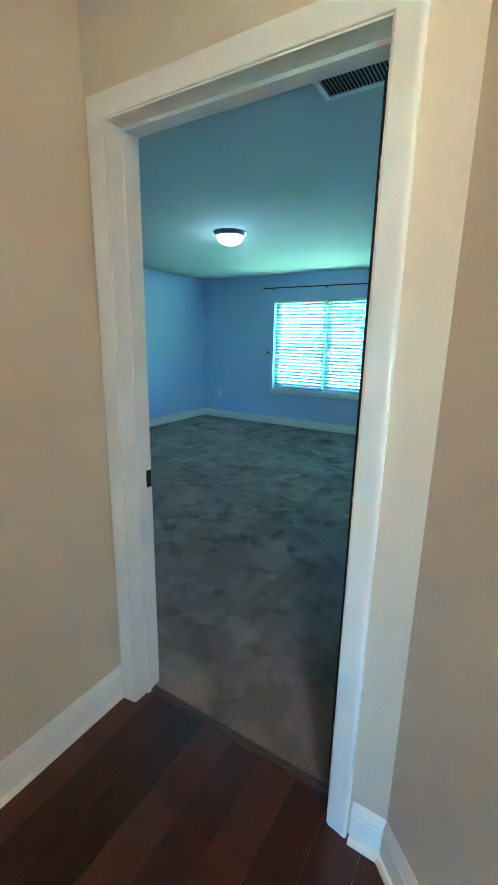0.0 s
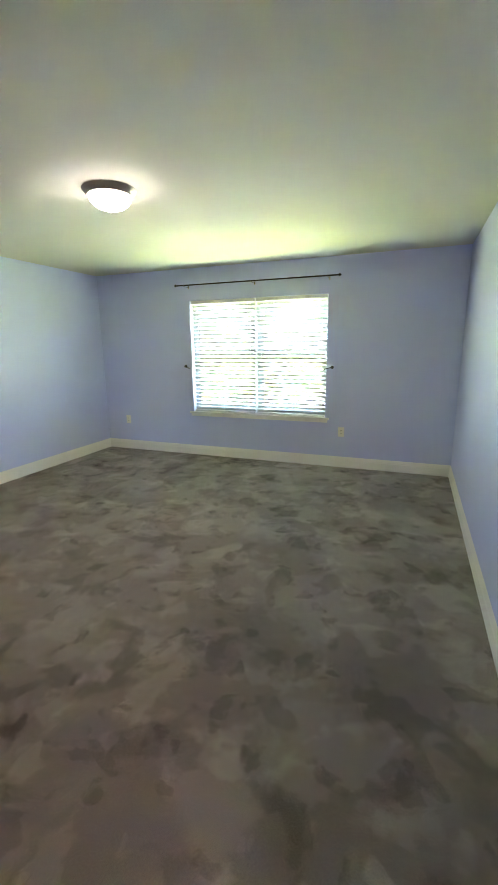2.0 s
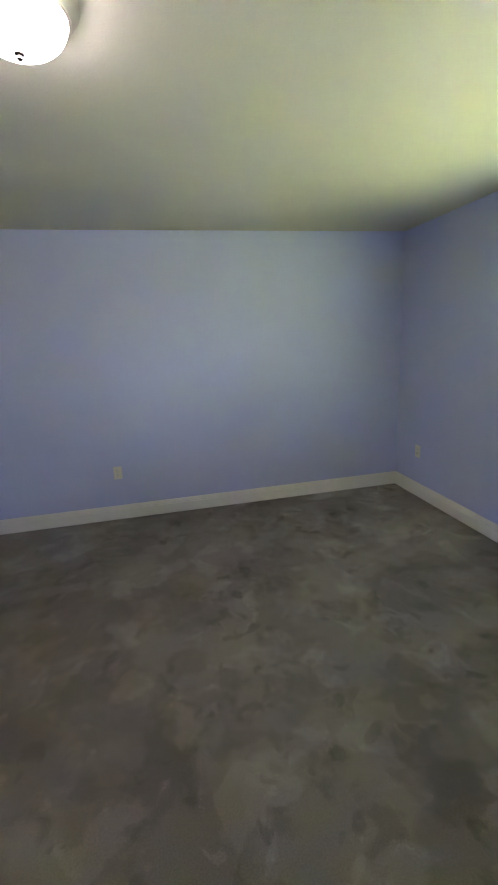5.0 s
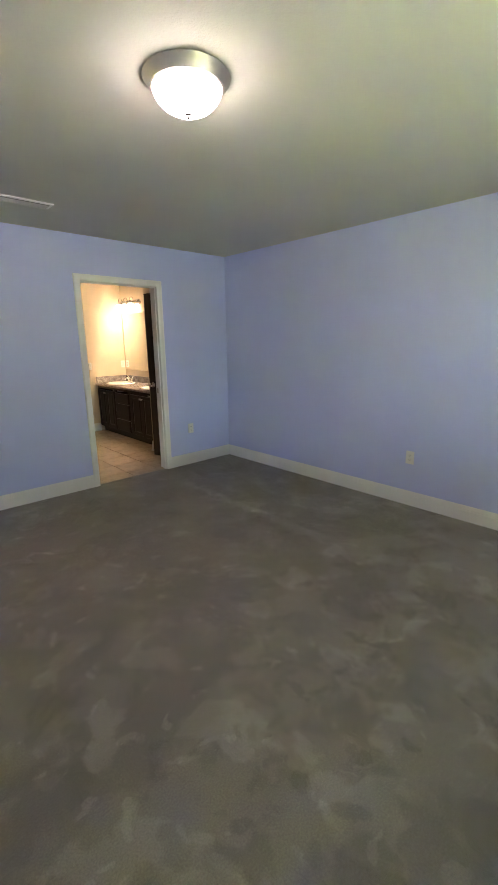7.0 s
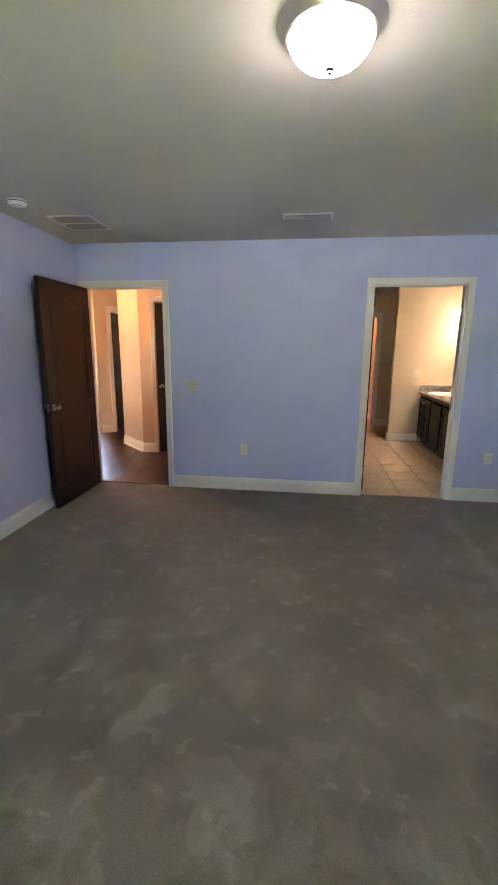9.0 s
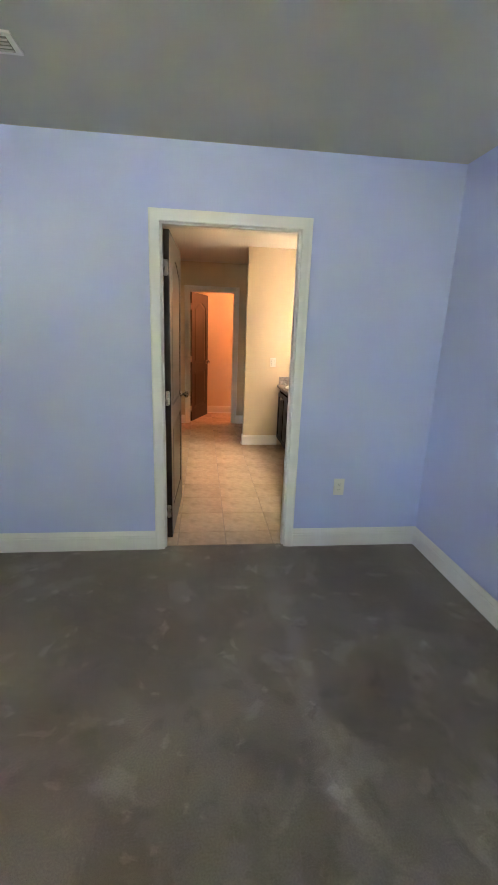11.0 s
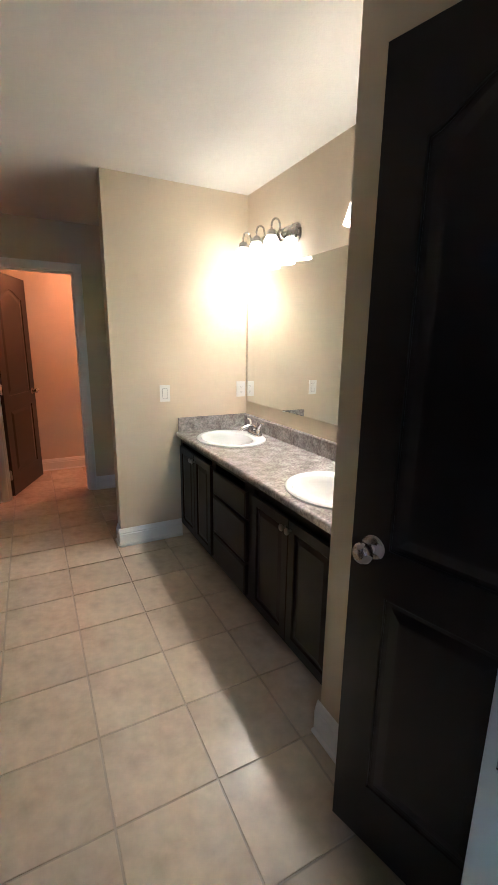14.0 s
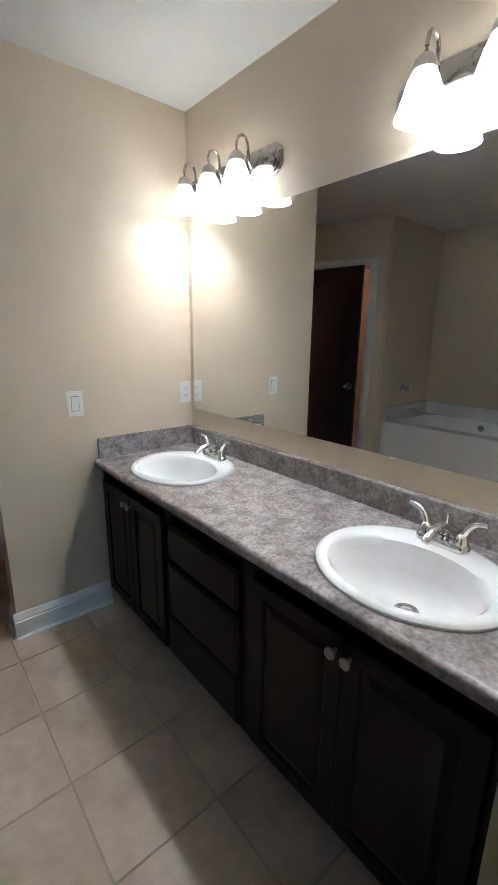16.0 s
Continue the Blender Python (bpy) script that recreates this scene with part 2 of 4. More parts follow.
def loft(bm, rings, closed=True, caps=True):
    vs = [[bm.verts.new(p) for p in r] for r in rings]
    k = len(rings[0])
    for a, b in zip(vs, vs[1:]):
        for i in range(k if closed else k - 1):
            j = (i + 1) % k
            bm.faces.new((a[i], a[j], b[j], b[i]))
    if caps:
        bm.faces.new(vs[0][::-1]), bm.faces.new(vs[-1])
    return bm


def lathe(bm, prof, seg=32, m=Matrix(), sx=1.0, sy=1.0, caps=True):
    loft(bm, [[m @ Vector((r * sx * math.cos(2 * math.pi * i / seg), r * sy * math.sin(2 * math.pi * i / seg), z)) for i in range(seg)] for r, z in prof], True, caps)
    return bm


def tube(bm, pts, r, seg=10):
    pts = [Vector(p) for p in pts]
    rs = list(r) if isinstance(r, (list, tuple)) else [r] * len(pts)
    if len(pts) > 2:
        q, qr = [], []
        for i in range(len(pts) - 1):
            a, b, c, d = pts[max(i - 1, 0)], pts[i], pts[i + 1], pts[min(i + 2, len(pts) - 1)]
            for k in range(4):
                u = k / 4
                q.append(0.5 * (2 * b + (c - a) * u + (2 * a - 5 * b + 4 * c - d) * u * u + (3 * b - a - 3 * c + d) * u ** 3))
                qr.append(rs[i] + (rs[i + 1] - rs[i]) * u)
        pts, rs = q + [pts[-1]], qr + [rs[-1]]
    rings = []
    for i, p in enumerate(pts):
        d = (pts[min(i + 1, len(pts) - 1)] - pts[max(i - 1, 0)]).normalized()
        q = d.to_track_quat("Z", "X")
        rings.append([p + q @ Vector((rs[i] * math.cos(2 * math.pi * k / seg), rs[i] * math.sin(2 * math.pi * k / seg), 0)) for k in range(seg)])
    return loft(bm, rings)


def rounded(bm, w=0.003, seg=2):
    es = [e for e in bm.edges if len(e.link_faces) == 2 and e.calc_face_angle(0) > 0.6]
    bmesh.ops.bevel(bm, geom=es, offset=w, segments=seg, affect="EDGES", profile=0.6, clamp_overlap=True)
    return bm


def part(name, bm, material, parent=None, label="", smooth=False, m=None):
    bmesh.ops.recalc_face_normals(bm, faces=bm.faces)
    me = bpy.data.meshes.new(name)
    bm.to_mesh(me)
    bm.free()
    me.materials.append(material)
    if smooth:
        me.polygons.foreach_set("use_smooth", [True] * len(me.polygons))
        me.set_sharp_from_angle(angle=radians(38))
    ob = new(name, me)
    if parent:
        ob.parent = parent
    if m is not None:
        ob.matrix_basis = m
    if label:
        ob["label"] = label
    return ob


def B():
    return bmesh.new()


def structure(name, bm, material, label, category="wall", m=None, smooth=False):
    return tagged(part(name, bm, material, None, "", smooth, m), label, category, "", "structure")


def thing(name, label, category, m=Matrix(), group="", kind=""):
    ob = new(name)
    ob.empty_display_size = 0.05
    ob.matrix_basis = m
    return tagged(ob, label, category, group, kind)


def wall_run(bm, a, b, t0, t1, h=CEIL, holes=(), z0=-0.05):
    """A wall from a to b along x, t0 to t1 thick in y, with holes (from, to, sill, head)."""
    x = a
    for h0, h1, s, e in sorted(holes):
        if h0 > x:
            box(bm, x, t0, z0, h0, t1, h)
        if s > 0:
            box(bm, h0, t0, z0, h1, t1, s)
        if e < h:
            box(bm, h0, t0, e, h1, t1, h)
        x = h1
    if b > x:
        box(bm, x, t0, z0, b, t1, h)
    return bm


def along(ax, ay, bx, by):
    """Local x runs from a to b, local y is to its left."""
    return pose(ax, ay, 0, 0, 0, math.degrees(math.atan2(by - ay, bx - ax)))


BASEP = [(0, 0), (0.015, 0), (0.015, 0.088), (0.011, 0.094), (0.013, 0.101), (0.009, 0.112), (0.004, 0.127), (0, 0.131)]


def baseboard(ax, ay, bx, by, shoe=0.0, label="white painted baseboard along the wall"):
    """A skirting on the left of the line from a to b."""
    d = math.hypot(bx - ax, by - ay)
    bm = B()
    loft(bm, [[(x, y, z) for y, z in BASEP] for x in (0, d)])
    if shoe:
        loft(bm, [[(x, 0.015 + shoe * math.cos(k * math.pi / 8) if k < 5 else 0.0145, shoe * math.sin(k * math.pi / 8) if k < 5 else 0) for k in range(6)] for x in (0, d)])
    return structure("baseboard", bm, TRIM, label, "baseboard", along(ax, ay, bx, by))


CASP = [(0, 0), (0, 0.009), (0.002, 0.0112), (0.008, 0.0122), (0.016, 0.0128), (0.026, 0.0140), (0.036, 0.0158), (0.043, 0.0180), (0.050, 0.0192), (0.056, 0.0188), (0.0595, 0.0165), (0.0605, 0.013), (0.0605, 0)]


def casing(x0, x1, h, m, label="white painted door casing with a stepped profile"):
    """Trim round an opening x0 to x1 of a wall face at local y 0, facing local +y."""
    rows = [[(x0 - u, v, 0) for u, v in CASP], [(x0 - u, v, h + u) for u, v in CASP], [(x1 + u, v, h + u) for u, v in CASP], [(x1 + u, v, 0) for u, v in CASP]]
    return structure("door_casing", loft(B(), rows), TRIM, label, "trim", m, True)


def jamb(x0, x1, t0, t1, h, m, stop=None, k=0.018, label="white painted door jamb with a stop"):
    bm = B()
    box(bm, x0 - 0.001, t0, 0, x0 + k, t1, h)
    box(bm, x1 - k, t0, 0, x1 + 0.001, t1, h)
    box(bm, x0 + k, t0, h - k, x1 - k, t1, h + 0.001)
    if stop is not None:
        box(bm, x0 + k, stop, 0, x0 + k + 0.011, stop + 0.035, h - k)
        box(bm, x1 - k - 0.011, stop, 0, x1 - k, stop + 0.035, h - k)
        box(bm, x0 + k + 0.011, stop, h - k - 0.011, x1 - k - 0.011, stop + 0.035, h - k)
    return structure("door_jamb", bm, TRIM, label, "trim", m)


# ---- panel doors
def arch(x0, x1, z, rise, n=14):
    """A camel-back curve from x0 to x1."""
    return [(x0 + (x1 - x0) * i / n, z + rise * (0.5 - 0.5 * math.cos(2 * math.pi * i / n)) ** 0.8) for i in range(n + 1)]


def panel_field(x0, x1, z0, top, y, side):
    """A raised field: top is a list of points along the upper edge."""
    bm = B()

    def ring(d, yy):
        cx = (x0 + x1) / 2
        pts = [(x0 + d, z0 + d), (x1 - d, z0 + d)]
        for x, z in reversed(top):
            k = (x - cx) / ((x1 - x0) / 2)
            pts.append((cx + k * ((x1 - x0) / 2 - d), z - d))
        return [(px, yy, pz) for px, pz in pts]
    loft(bm, [ring(0.0, y - side * 0.004), ring(0.004, y + side * 0.001), ring(0.012, y - side * 0.001), ring(0.045, y + side * 0.0055), ring(0.052, y + side * 0.006)])
    return bm


def knob(parent, x, z, y, side):
    m = Matrix.Translation((x, y, z)) @ Matrix.Rotation(radians(-90 * side), 4, "X")
    k = part("knob", lathe(B(), [(0.0001, 0.064), (0.016, 0.063), (0.024, 0.057), (0.0275, 0.048), (0.025, 0.038), (0.017, 0.031), (0.011, 0.026), (0.011, 0.006)], 24, m), NICKEL, parent, "satin nickel door knob", True)
    part("rose", lathe(B(), [(0.0001, 0.009), (0.022, 0.0085), (0.030, 0.005), (0.033, 0.0)], 24, m), NICKEL, k, "", True)


def door(name, label, hx, hy, deg, w, flip=1, h=2.015, z=0.012, kn=True, hinges=True, latch=True, back=False):
    """A two-panel door whose hinge edge stands at hx, hy and whose leaf runs along deg; flip: the side to which it is thick."""
    t = 0.035
    root = thing(name, label, "door", pose(hx, hy, z, 0, 0, deg), "", "structure")
    y0, y1 = (0, t) if flip > 0 else (-t, 0)
    st, bot, m0, m1, top, rise = 0.105, 0.20, 0.80, 0.93, 0.20, 0.075
    bm = B()
    d = 0.006
    box(bm, 0, y0 + d, 0, w, y1 - d, h)
    for a, b in ((y0, y0 + d), (y1 - d, y1)):
        box(bm, 0, a, 0, st, b, h)
        box(bm, w - st, a, 0, w, b, h)
        box(bm, st, a, 0, w - st, b, bot)
        box(bm, st, a, m0, w - st, b, m1)
        arc = arch(st, w - st, h - top, rise)
        for (xa, za), (xb, zb) in zip(arc, arc[1:]):
            prism(bm, [(xa, za), (xb, zb), (xb, h), (xa, h)], a, b)
    bmesh.ops.remove_doubles(bm, verts=bm.verts, dist=1e-5)
    part("leaf", bm, DOORM, root)
    for y, s in ((y0 + d, -1), (y1 - d, 1)):
        part("upper_panel", panel_field(st, w - st, m1, arch(st, w - st, h - top, rise), y, s), DOORM, root, "arched raised panel")
        part("lower_panel", panel_field(st, w - st, bot, [(st, m0), (w - st, m0)], y, s), DOORM, root, "square raised panel")
    if kn:
        for y, s in ((y0, -1), (y1, 1)):
            knob(root, w - 0.062, 0.925, y, s)
    if latch:
        bm = box(B(), w, (y0 + y1) / 2 - 0.012, 0.89, w + 0.0015, (y0 + y1) / 2 + 0.012, 0.96)
        box(bm, w, (y0 + y1) / 2 - 0.006, 0.915, w + 0.009, (y0 + y1) / 2 + 0.006, 0.935)
        part("latch_plate", bm, NICKEL, root, "satin nickel latch plate")
    if hinges:
        yk, sg = (y0, 1) if (flip > 0) != back else (y1, -1)
        for zz in (0.20, 1.0, 1.80):
            bm = lathe(B(), [(0.0075, zz - 0.051), (0.0075, zz + 0.051)], 12, Matrix.Translation((-0.006, yk - 0.006 * sg, 0)))
            far, r = yk + sg * 0.029, 0.010
            edge = [(yk - sg * 0.004, zz - 0.048)] + [(far - sg * r * (1 - math.sin(a)), zz - 0.048 + r * (1 - math.cos(a))) for a in (0, 0.4, 0.8, 1.2, 1.57)]
            edge += [(y, 2 * zz - z) for y, z in reversed(edge)]
            loft(bm, [[(x, y, z) for y, z in edge] for x in (-0.002, 0.0)])
            part("hinge", bm, NICKEL, root, "satin nickel butt hinge", True)
    return root


# ---- small wall fittings
def plate(kind, m, label, group=""):
    """A wall plate; local +y points into the room, the centre at the origin."""
    root = thing({"outlet": "power_outlet", "switch": "light_switch", "rocker": "light_switch", "jack": "wall_jack"}[kind], label, kind if kind != "rocker" else "switch", m, group)
    bm = rounded(box(B(), -0.036 if kind != "switch" else -0.058, 0, -0.058, 0.036 if kind != "switch" else 0.058, 0.006, 0.058), 0.003)
    part("cover_plate", bm, PLAST, root, "", True)
    if kind == "outlet":
        for zc in (-0.02, 0.02):
            s = part("socket", rounded(box(B(), -0.017, 0.005, zc - 0.014, 0.017, 0.008, zc + 0.014), 0.002), PLAST, root, "", True)
            bm = box(B(), -0.008, 0.0075, zc - 0.003, -0.006, 0.0085, zc + 0.006)
            box(bm, 0.006, 0.0075, zc - 0.003, 0.008, 0.0085, zc + 0.006)
            box(bm, -0.002, 0.0075, zc - 0.010, 0.002, 0.0085, zc - 0.006)
            part("slot", bm, DARKP, s, "dark slots")
    elif kind == "rocker":
        bm = B()
        loft(bm, [[(x, 0.005, -0.033), (x, 0.0075, -0.033), (x, 0.009, 0.0), (x, 0.012, 0.033), (x, 0.005, 0.033)] for x in (-0.0165, 0.0165)])
        # no real gap: its shadow is a grey plate behind the paddle
        part("paddle_gap_shade", box(B(), -0.0185, 0.0055, -0.035, 0.0185, 0.0064, 0.035), GREYV, root, "thin grey plate coloured as the shadow gap round the paddle")
        part("rocker", bm, PLAST, root, "white rocker paddle")
    elif kind == "switch":
        for xc in (-0.023, 0.023):
            part("toggle", rounded(box(B(), xc - 0.005, 0.005, -0.004, xc + 0.005, 0.017, 0.010), 0.001, 1), PLAST, root, "white toggle")
    else:
        part("jack", lathe(B(), [(0.006, 0.006), (0.006, 0.016), (0.004, 0.016), (0.004, 0.020)], 12, Matrix.Rotation(radians(-90), 4, "X")), NICKEL, root, "threaded metal jack")
    return root


def dome_light(name, label, x, y, glass, r=0.165):
    root = thing(name, label, "ceiling light", pose(x, y, CEIL))
    part("base_ring", lathe(B(), [(0.10, 0.0), (r, 0.0), (r + 0.003, -0.004), (r, -0.010), (r - 0.010, -0.020), (r - 0.017, -0.031), (r - 0.023, -0.040), (r - 0.031, -0.042), (r - 0.034, -0.012)], 48, caps=False), BRONZE, root, "brushed pewter ring", True)
    rg = r - 0.033
    prof = [(rg * math.cos(a), -0.036 - 0.084 * math.sin(a)) for a in [i * math.pi / 2 / 10 for i in range(10)]] + [(0.004, -0.120)]
    part("glass_shade", lathe(B(), [(rg, -0.016)] + prof, 40), glass, root, "glowing frosted glass bowl", True)
    part("finial", lathe(B(), [(0.012, -0.117), (0.013, -0.123), (0.007, -0.127), (0.008, -0.133), (0.003, -0.138)], 16), NICKEL, root, "small metal finial", True)
    return root


def grille(name, label, x0, x1, y0, y1, n, along_x, bars=0, back=None, cross=False, drop=0.0, slats=None):
    """A louvred ceiling register."""
    root = thing(name, label, "vent", pose((x0 + x1) / 2, (y0 + y1) / 2, CEIL))
    w, d = (x1 - x0) / 2, (y1 - y0) / 2
    f = 0.022
    bm = box(B(), -w, -d, -0.008, w, -d + f, 0)
    box(bm, -w, d - f, -0.008, w, d, 0)
    box(bm, -w, -d + f, -0.008, -w + f, d - f, 0)
    box(bm, w - f, -d + f, -0.008, w, d - f, 0)
    part("frame", bm, PLAST, root, "white metal frame")
    # flat plate whose colour stands for the shade inside the duct
    part("backing", box(B(), -w + f, -d + f, -0.0015 - drop, w - f, d - f, -0.0005), back or DARKP, root, "plate coloured as shade in the duct behind the slats")
    for i in range(n):
        k = (i + 0.5) / n
        bm = B()
        if along_x:
            y = -d + f + k * (2 * d - 2 * f)
            loft(bm, [[(x, y - 0.002, -0.0070), (x, y + 0.0015, -0.002), (x, y + 0.0025, -0.002), (x, y - 0.001, -0.0075)] for x in (-w + f, w - f)])
        else:
            x = -w + f + k * (2 * w - 2 * f)
            loft(bm, [[(x + 0.004, y, -0.0080), (x - 0.004, y, -0.002), (x - 0.003, y, -0.0018), (x + 0.005, y, -0.0078)] for y in (-d + f, d - f)])
        bmesh.ops.translate(bm, verts=bm.verts, vec=(0, 0, -drop))
        part("slat", bm, slats or PLAST, root)
    for i in range(bars):
        if cross:
            y = -d + (i + 1) * 2 * d / (bars + 1)
            bm = box(B(), -w + f, y - 0.009, -0.0085, w - f, y + 0.009, -0.002)
        else:
            x = -w + (i + 1) * 2 * w / (bars + 1)
            bm = box(B(), x - 0.006, -d + f, -0.0085 - drop, x + 0.006, d - f, -0.002)
        part("bar", bm, PLAST, root)
    return root


# ==== BEDROOM ====
XW, YN = -4.70, 5.283
E0, E1 = -0.911, -0.066
D0, D1 = -3.748, -2.900
W0, W1, WS, WH = -3.245, -1.437, 0.605, 2.05

structure("floor_bedroom", box(B(), XW - 0.1, -0.03, -0.08, 0.1, YN + 0.1, 0.0), CARPET, "taupe cut-pile carpet with darker footmarks", "carpet")
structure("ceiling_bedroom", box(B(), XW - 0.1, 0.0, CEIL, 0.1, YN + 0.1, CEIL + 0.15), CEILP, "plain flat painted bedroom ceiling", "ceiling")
structure("wall_north", wall_run(B(), XW - 0.12, 0.12, YN, YN + 0.16, CEIL + 0.15, [(W0, W1, WS, WH)]), BLUE, "periwinkle blue painted wall with the window")
structure("wall_west", wall_run(B(), 0, YN, 0, 0.12), BLUE, "plain periwinkle blue painted wall", m=along(XW, 0, XW, YN))
structure("wall_east", wall_run(B(), 0, YN, -0.12, 0), BLUE, "plain periwinkle blue painted wall behind the door", m=along(0, 0, 0, YN))
structure("wall_south", wall_run(B(), XW - 0.12, 0.12, -0.06, 0, holes=[(E0, E1, 0, HEAD), (D0, D1, 0, HEAD)]), BLUE, "periwinkle blue wall with two door openings")
for x0, x1 in ((E0, E1), (D0, D1)):
    casing(x0 + 0.013, x1 - 0.013, HEAD - 0.013, Matrix())
jamb(E0, E1, -0.125, 0.004, HEAD, Matrix(), -0.068)
jamb(D0, D1, -0.125, 0.004, HEAD, Matrix(), -0.055, 0.014)
baseboard(XW, YN, XW, 0.0)
baseboard(0.0, YN, XW, YN)
baseboard(0.0, 0.0, 0.0, YN)
baseboard(XW, 0.0, D0 - CAS + 0.013, 0.0)
baseboard(D1 + CAS - 0.013, 0.0, E0 - CAS + 0.013, 0.0)

door("door_entry", "dark espresso two-panel door standing open against the wall", -0.135, 0.024, 88.8, 0.785, flip=-1, back=True)
tagged(part("strike_plate", box(B(), E0 + 0.018, -0.032, 0.885, E0 + 0.0205, 0.001, 0.95), BLACKM), "dark metal strike plate let into the jamb", "strike plate")

# the window
win = thing("window_1", "white twin double-hung window with a painted sill", "window", Matrix(), "", "structure")
wc = (W0 + W1) / 2
bm = box(B(), W0, YN + 0.10, WS, W0 + 0.035, YN + 0.15, WH)
box(bm, W1 - 0.035, YN + 0.10, WS, W1, YN + 0.15, WH)
box(bm, W0 + 0.035, YN + 0.10, WS, W1 - 0.035, YN + 0.15, WS + 0.04)
box(bm, W0 + 0.035, YN + 0.10, WH - 0.035, W1 - 0.035, YN + 0.15, WH)
box(bm, wc - 0.04, YN + 0.095, WS + 0.04, wc + 0.04, YN + 0.15, WH - 0.035)
part("window_frame", bm, VINYL, win)
zm = 1.315
for a, b in ((W0 + 0.035, wc - 0.04), (wc + 0.04, W1 - 0.035)):
    for z0, z1, y in ((WS + 0.04, zm + 0.02, YN + 0.105), (zm - 0.02, WH - 0.035, YN + 0.128)):
        bm = box(B(), a, y, z0, a + 0.035, y + 0.022, z1)
        box(bm, b - 0.035, y, z0, b, y + 0.022, z1)
        box(bm, a + 0.035, y, z0, b - 0.035, y + 0.022, z0 + 0.04)
        box(bm, a + 0.035, y, z1 - 0.04, b - 0.035, y + 0.022, z1)
        sash = part("sash", bm, VINYL, win)
        g = part("pane", box(B(), a + 0.033, y + 0.009, z0 + 0.038, b - 0.033, y + 0.013, z1 - 0.038), GLASS, sash, "clear glass pane")
        g.visible_shadow = False
bm = rounded(box(B(), W0 - 0.045, YN - 0.032, WS - 0.022, W1 + 0.045, YN + 0.10, WS + 0.001), 0.006)
part("window_sill", bm, TRIM, win, "white painted sill board", True)
part("sill_apron", rounded(box(B(), W0 - 0.03, YN - 0.014, WS - 0.058, W1 + 0.03, YN - 0.0005, WS - 0.023), 0.004), TRIM, win, "white moulded apron", True)

# blinds: one for each half
NS = 27


def blind(x0, x1, tilt, label):
    root = thing("window_blind", label, "blind", Matrix(), "blinds in the window")
    y = YN + 0.047
    part("head_rail", rounded(box(B(), x0, y - 0.028, WH - 0.045, x1, y + 0.028, WH - 0.003), 0.004), VINYL, root, "white valance", True)
    z1, z0 = WH - 0.070, WS + 0.045
    first = None
    for i in range(NS):
        z = z0 + (z1 - z0) * i / (NS - 1)
        if first is None:
            bm = B()
            prof = [(-0.025, -0.0018), (-0.012, 0.0002), (0.0, 0.0012), (0.012, 0.0002), (0.025, -0.0018), (0.025, 0.0002), (0.012, 0.0022), (0.0, 0.0032), (-0.012, 0.0022), (-0.025, 0.0002)]
            loft(bm, [[(x, py, pz) for py, pz in prof] for x in (x0 + 0.006, x1 - 0.006)])
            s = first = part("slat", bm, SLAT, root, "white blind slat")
        else:
            s = new("slat", first.data)
            s.parent = root
        s.matrix_basis = pose(0, y, z, tilt + random.uniform(-1.0, 1.0), 0, 0) @ pose(0, 0, 0, 0, random.uniform(-0.05, 0.05), 0)
    part("bottom_rail", rounded(box(B(), x0 + 0.006, y - 0.026, WS + 0.006, x1 - 0.006, y + 0.026, WS + 0.024), 0.004), VINYL, root, "white bottom rail", True)
    for x in (x0 + 0.10, (x0 + x1) / 2, x1 - 0.10):
        bm = B()
        for yy in (y - 0.027, y + 0.027):
            tube(bm, [(x, yy, WS + 0.02), (x, yy, WH - 0.06)], 0.0012, 5)
        part("ladder_cord", bm, PLAST, root)
    bm = tube(B(), [(x1 - 0.06, y - 0.034, WH - 0.06), (x1 - 0.06, y - 0.036, 1.22)], 0.0016, 6)
    lathe(bm, [(0.002, 1.22), (0.008, 1.19), (0.006, 1.17)], 10, Matrix.Translation((x1 - 0.06, y - 0.036, 0)))
    part("pull_cord", bm, PLAST, root, "white pull cord with a tassel")


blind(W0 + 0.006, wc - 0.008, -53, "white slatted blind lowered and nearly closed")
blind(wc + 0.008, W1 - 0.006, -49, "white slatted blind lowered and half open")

# curtain rod and tie-back hooks
rod = thing("curtain_rod", "thin black iron curtain rod above the window", "curtain rod", pose(0, 5.165, 2.226))
part("pole", tube(B(), [(-3.36, 0, 0), (-1.31, 0, 0)], 0.008, 12), BLACKM, rod, "", True)
for x, s in ((-3.36, -1), (-1.31, 1)):
    part("finial", lathe(B(), [(0.009, 0), (0.016, 0.006), (0.017, 0.014), (0.009, 0.022), (0.004, 0.030)], 16, Matrix.Translation((x, 0, 0)) @ Matrix.Rotation(radians(90 * s), 4, "Y")), BLACKM, rod, "black turned finial", True)
for x in (-3.25, -2.34, -1.43):
    bm = tube(B(), [(x, 0.0, -0.012), (x, 0.06, -0.014), (x, 0.116, -0.014)], 0.0035, 8)
    box(bm, x - 0.008, 0.113, -0.032, x + 0.008, 0.1175, 0.006)
    tube(bm, [(x, -0.014, 0.0), (x, -0.010, -0.011), (x, 0.0, -0.014), (x, 0.010, -0.011), (x, 0.014, 0.0)], 0.004, 8)
    part("bracket", bm, NICKEL, rod, "slim wall bracket")
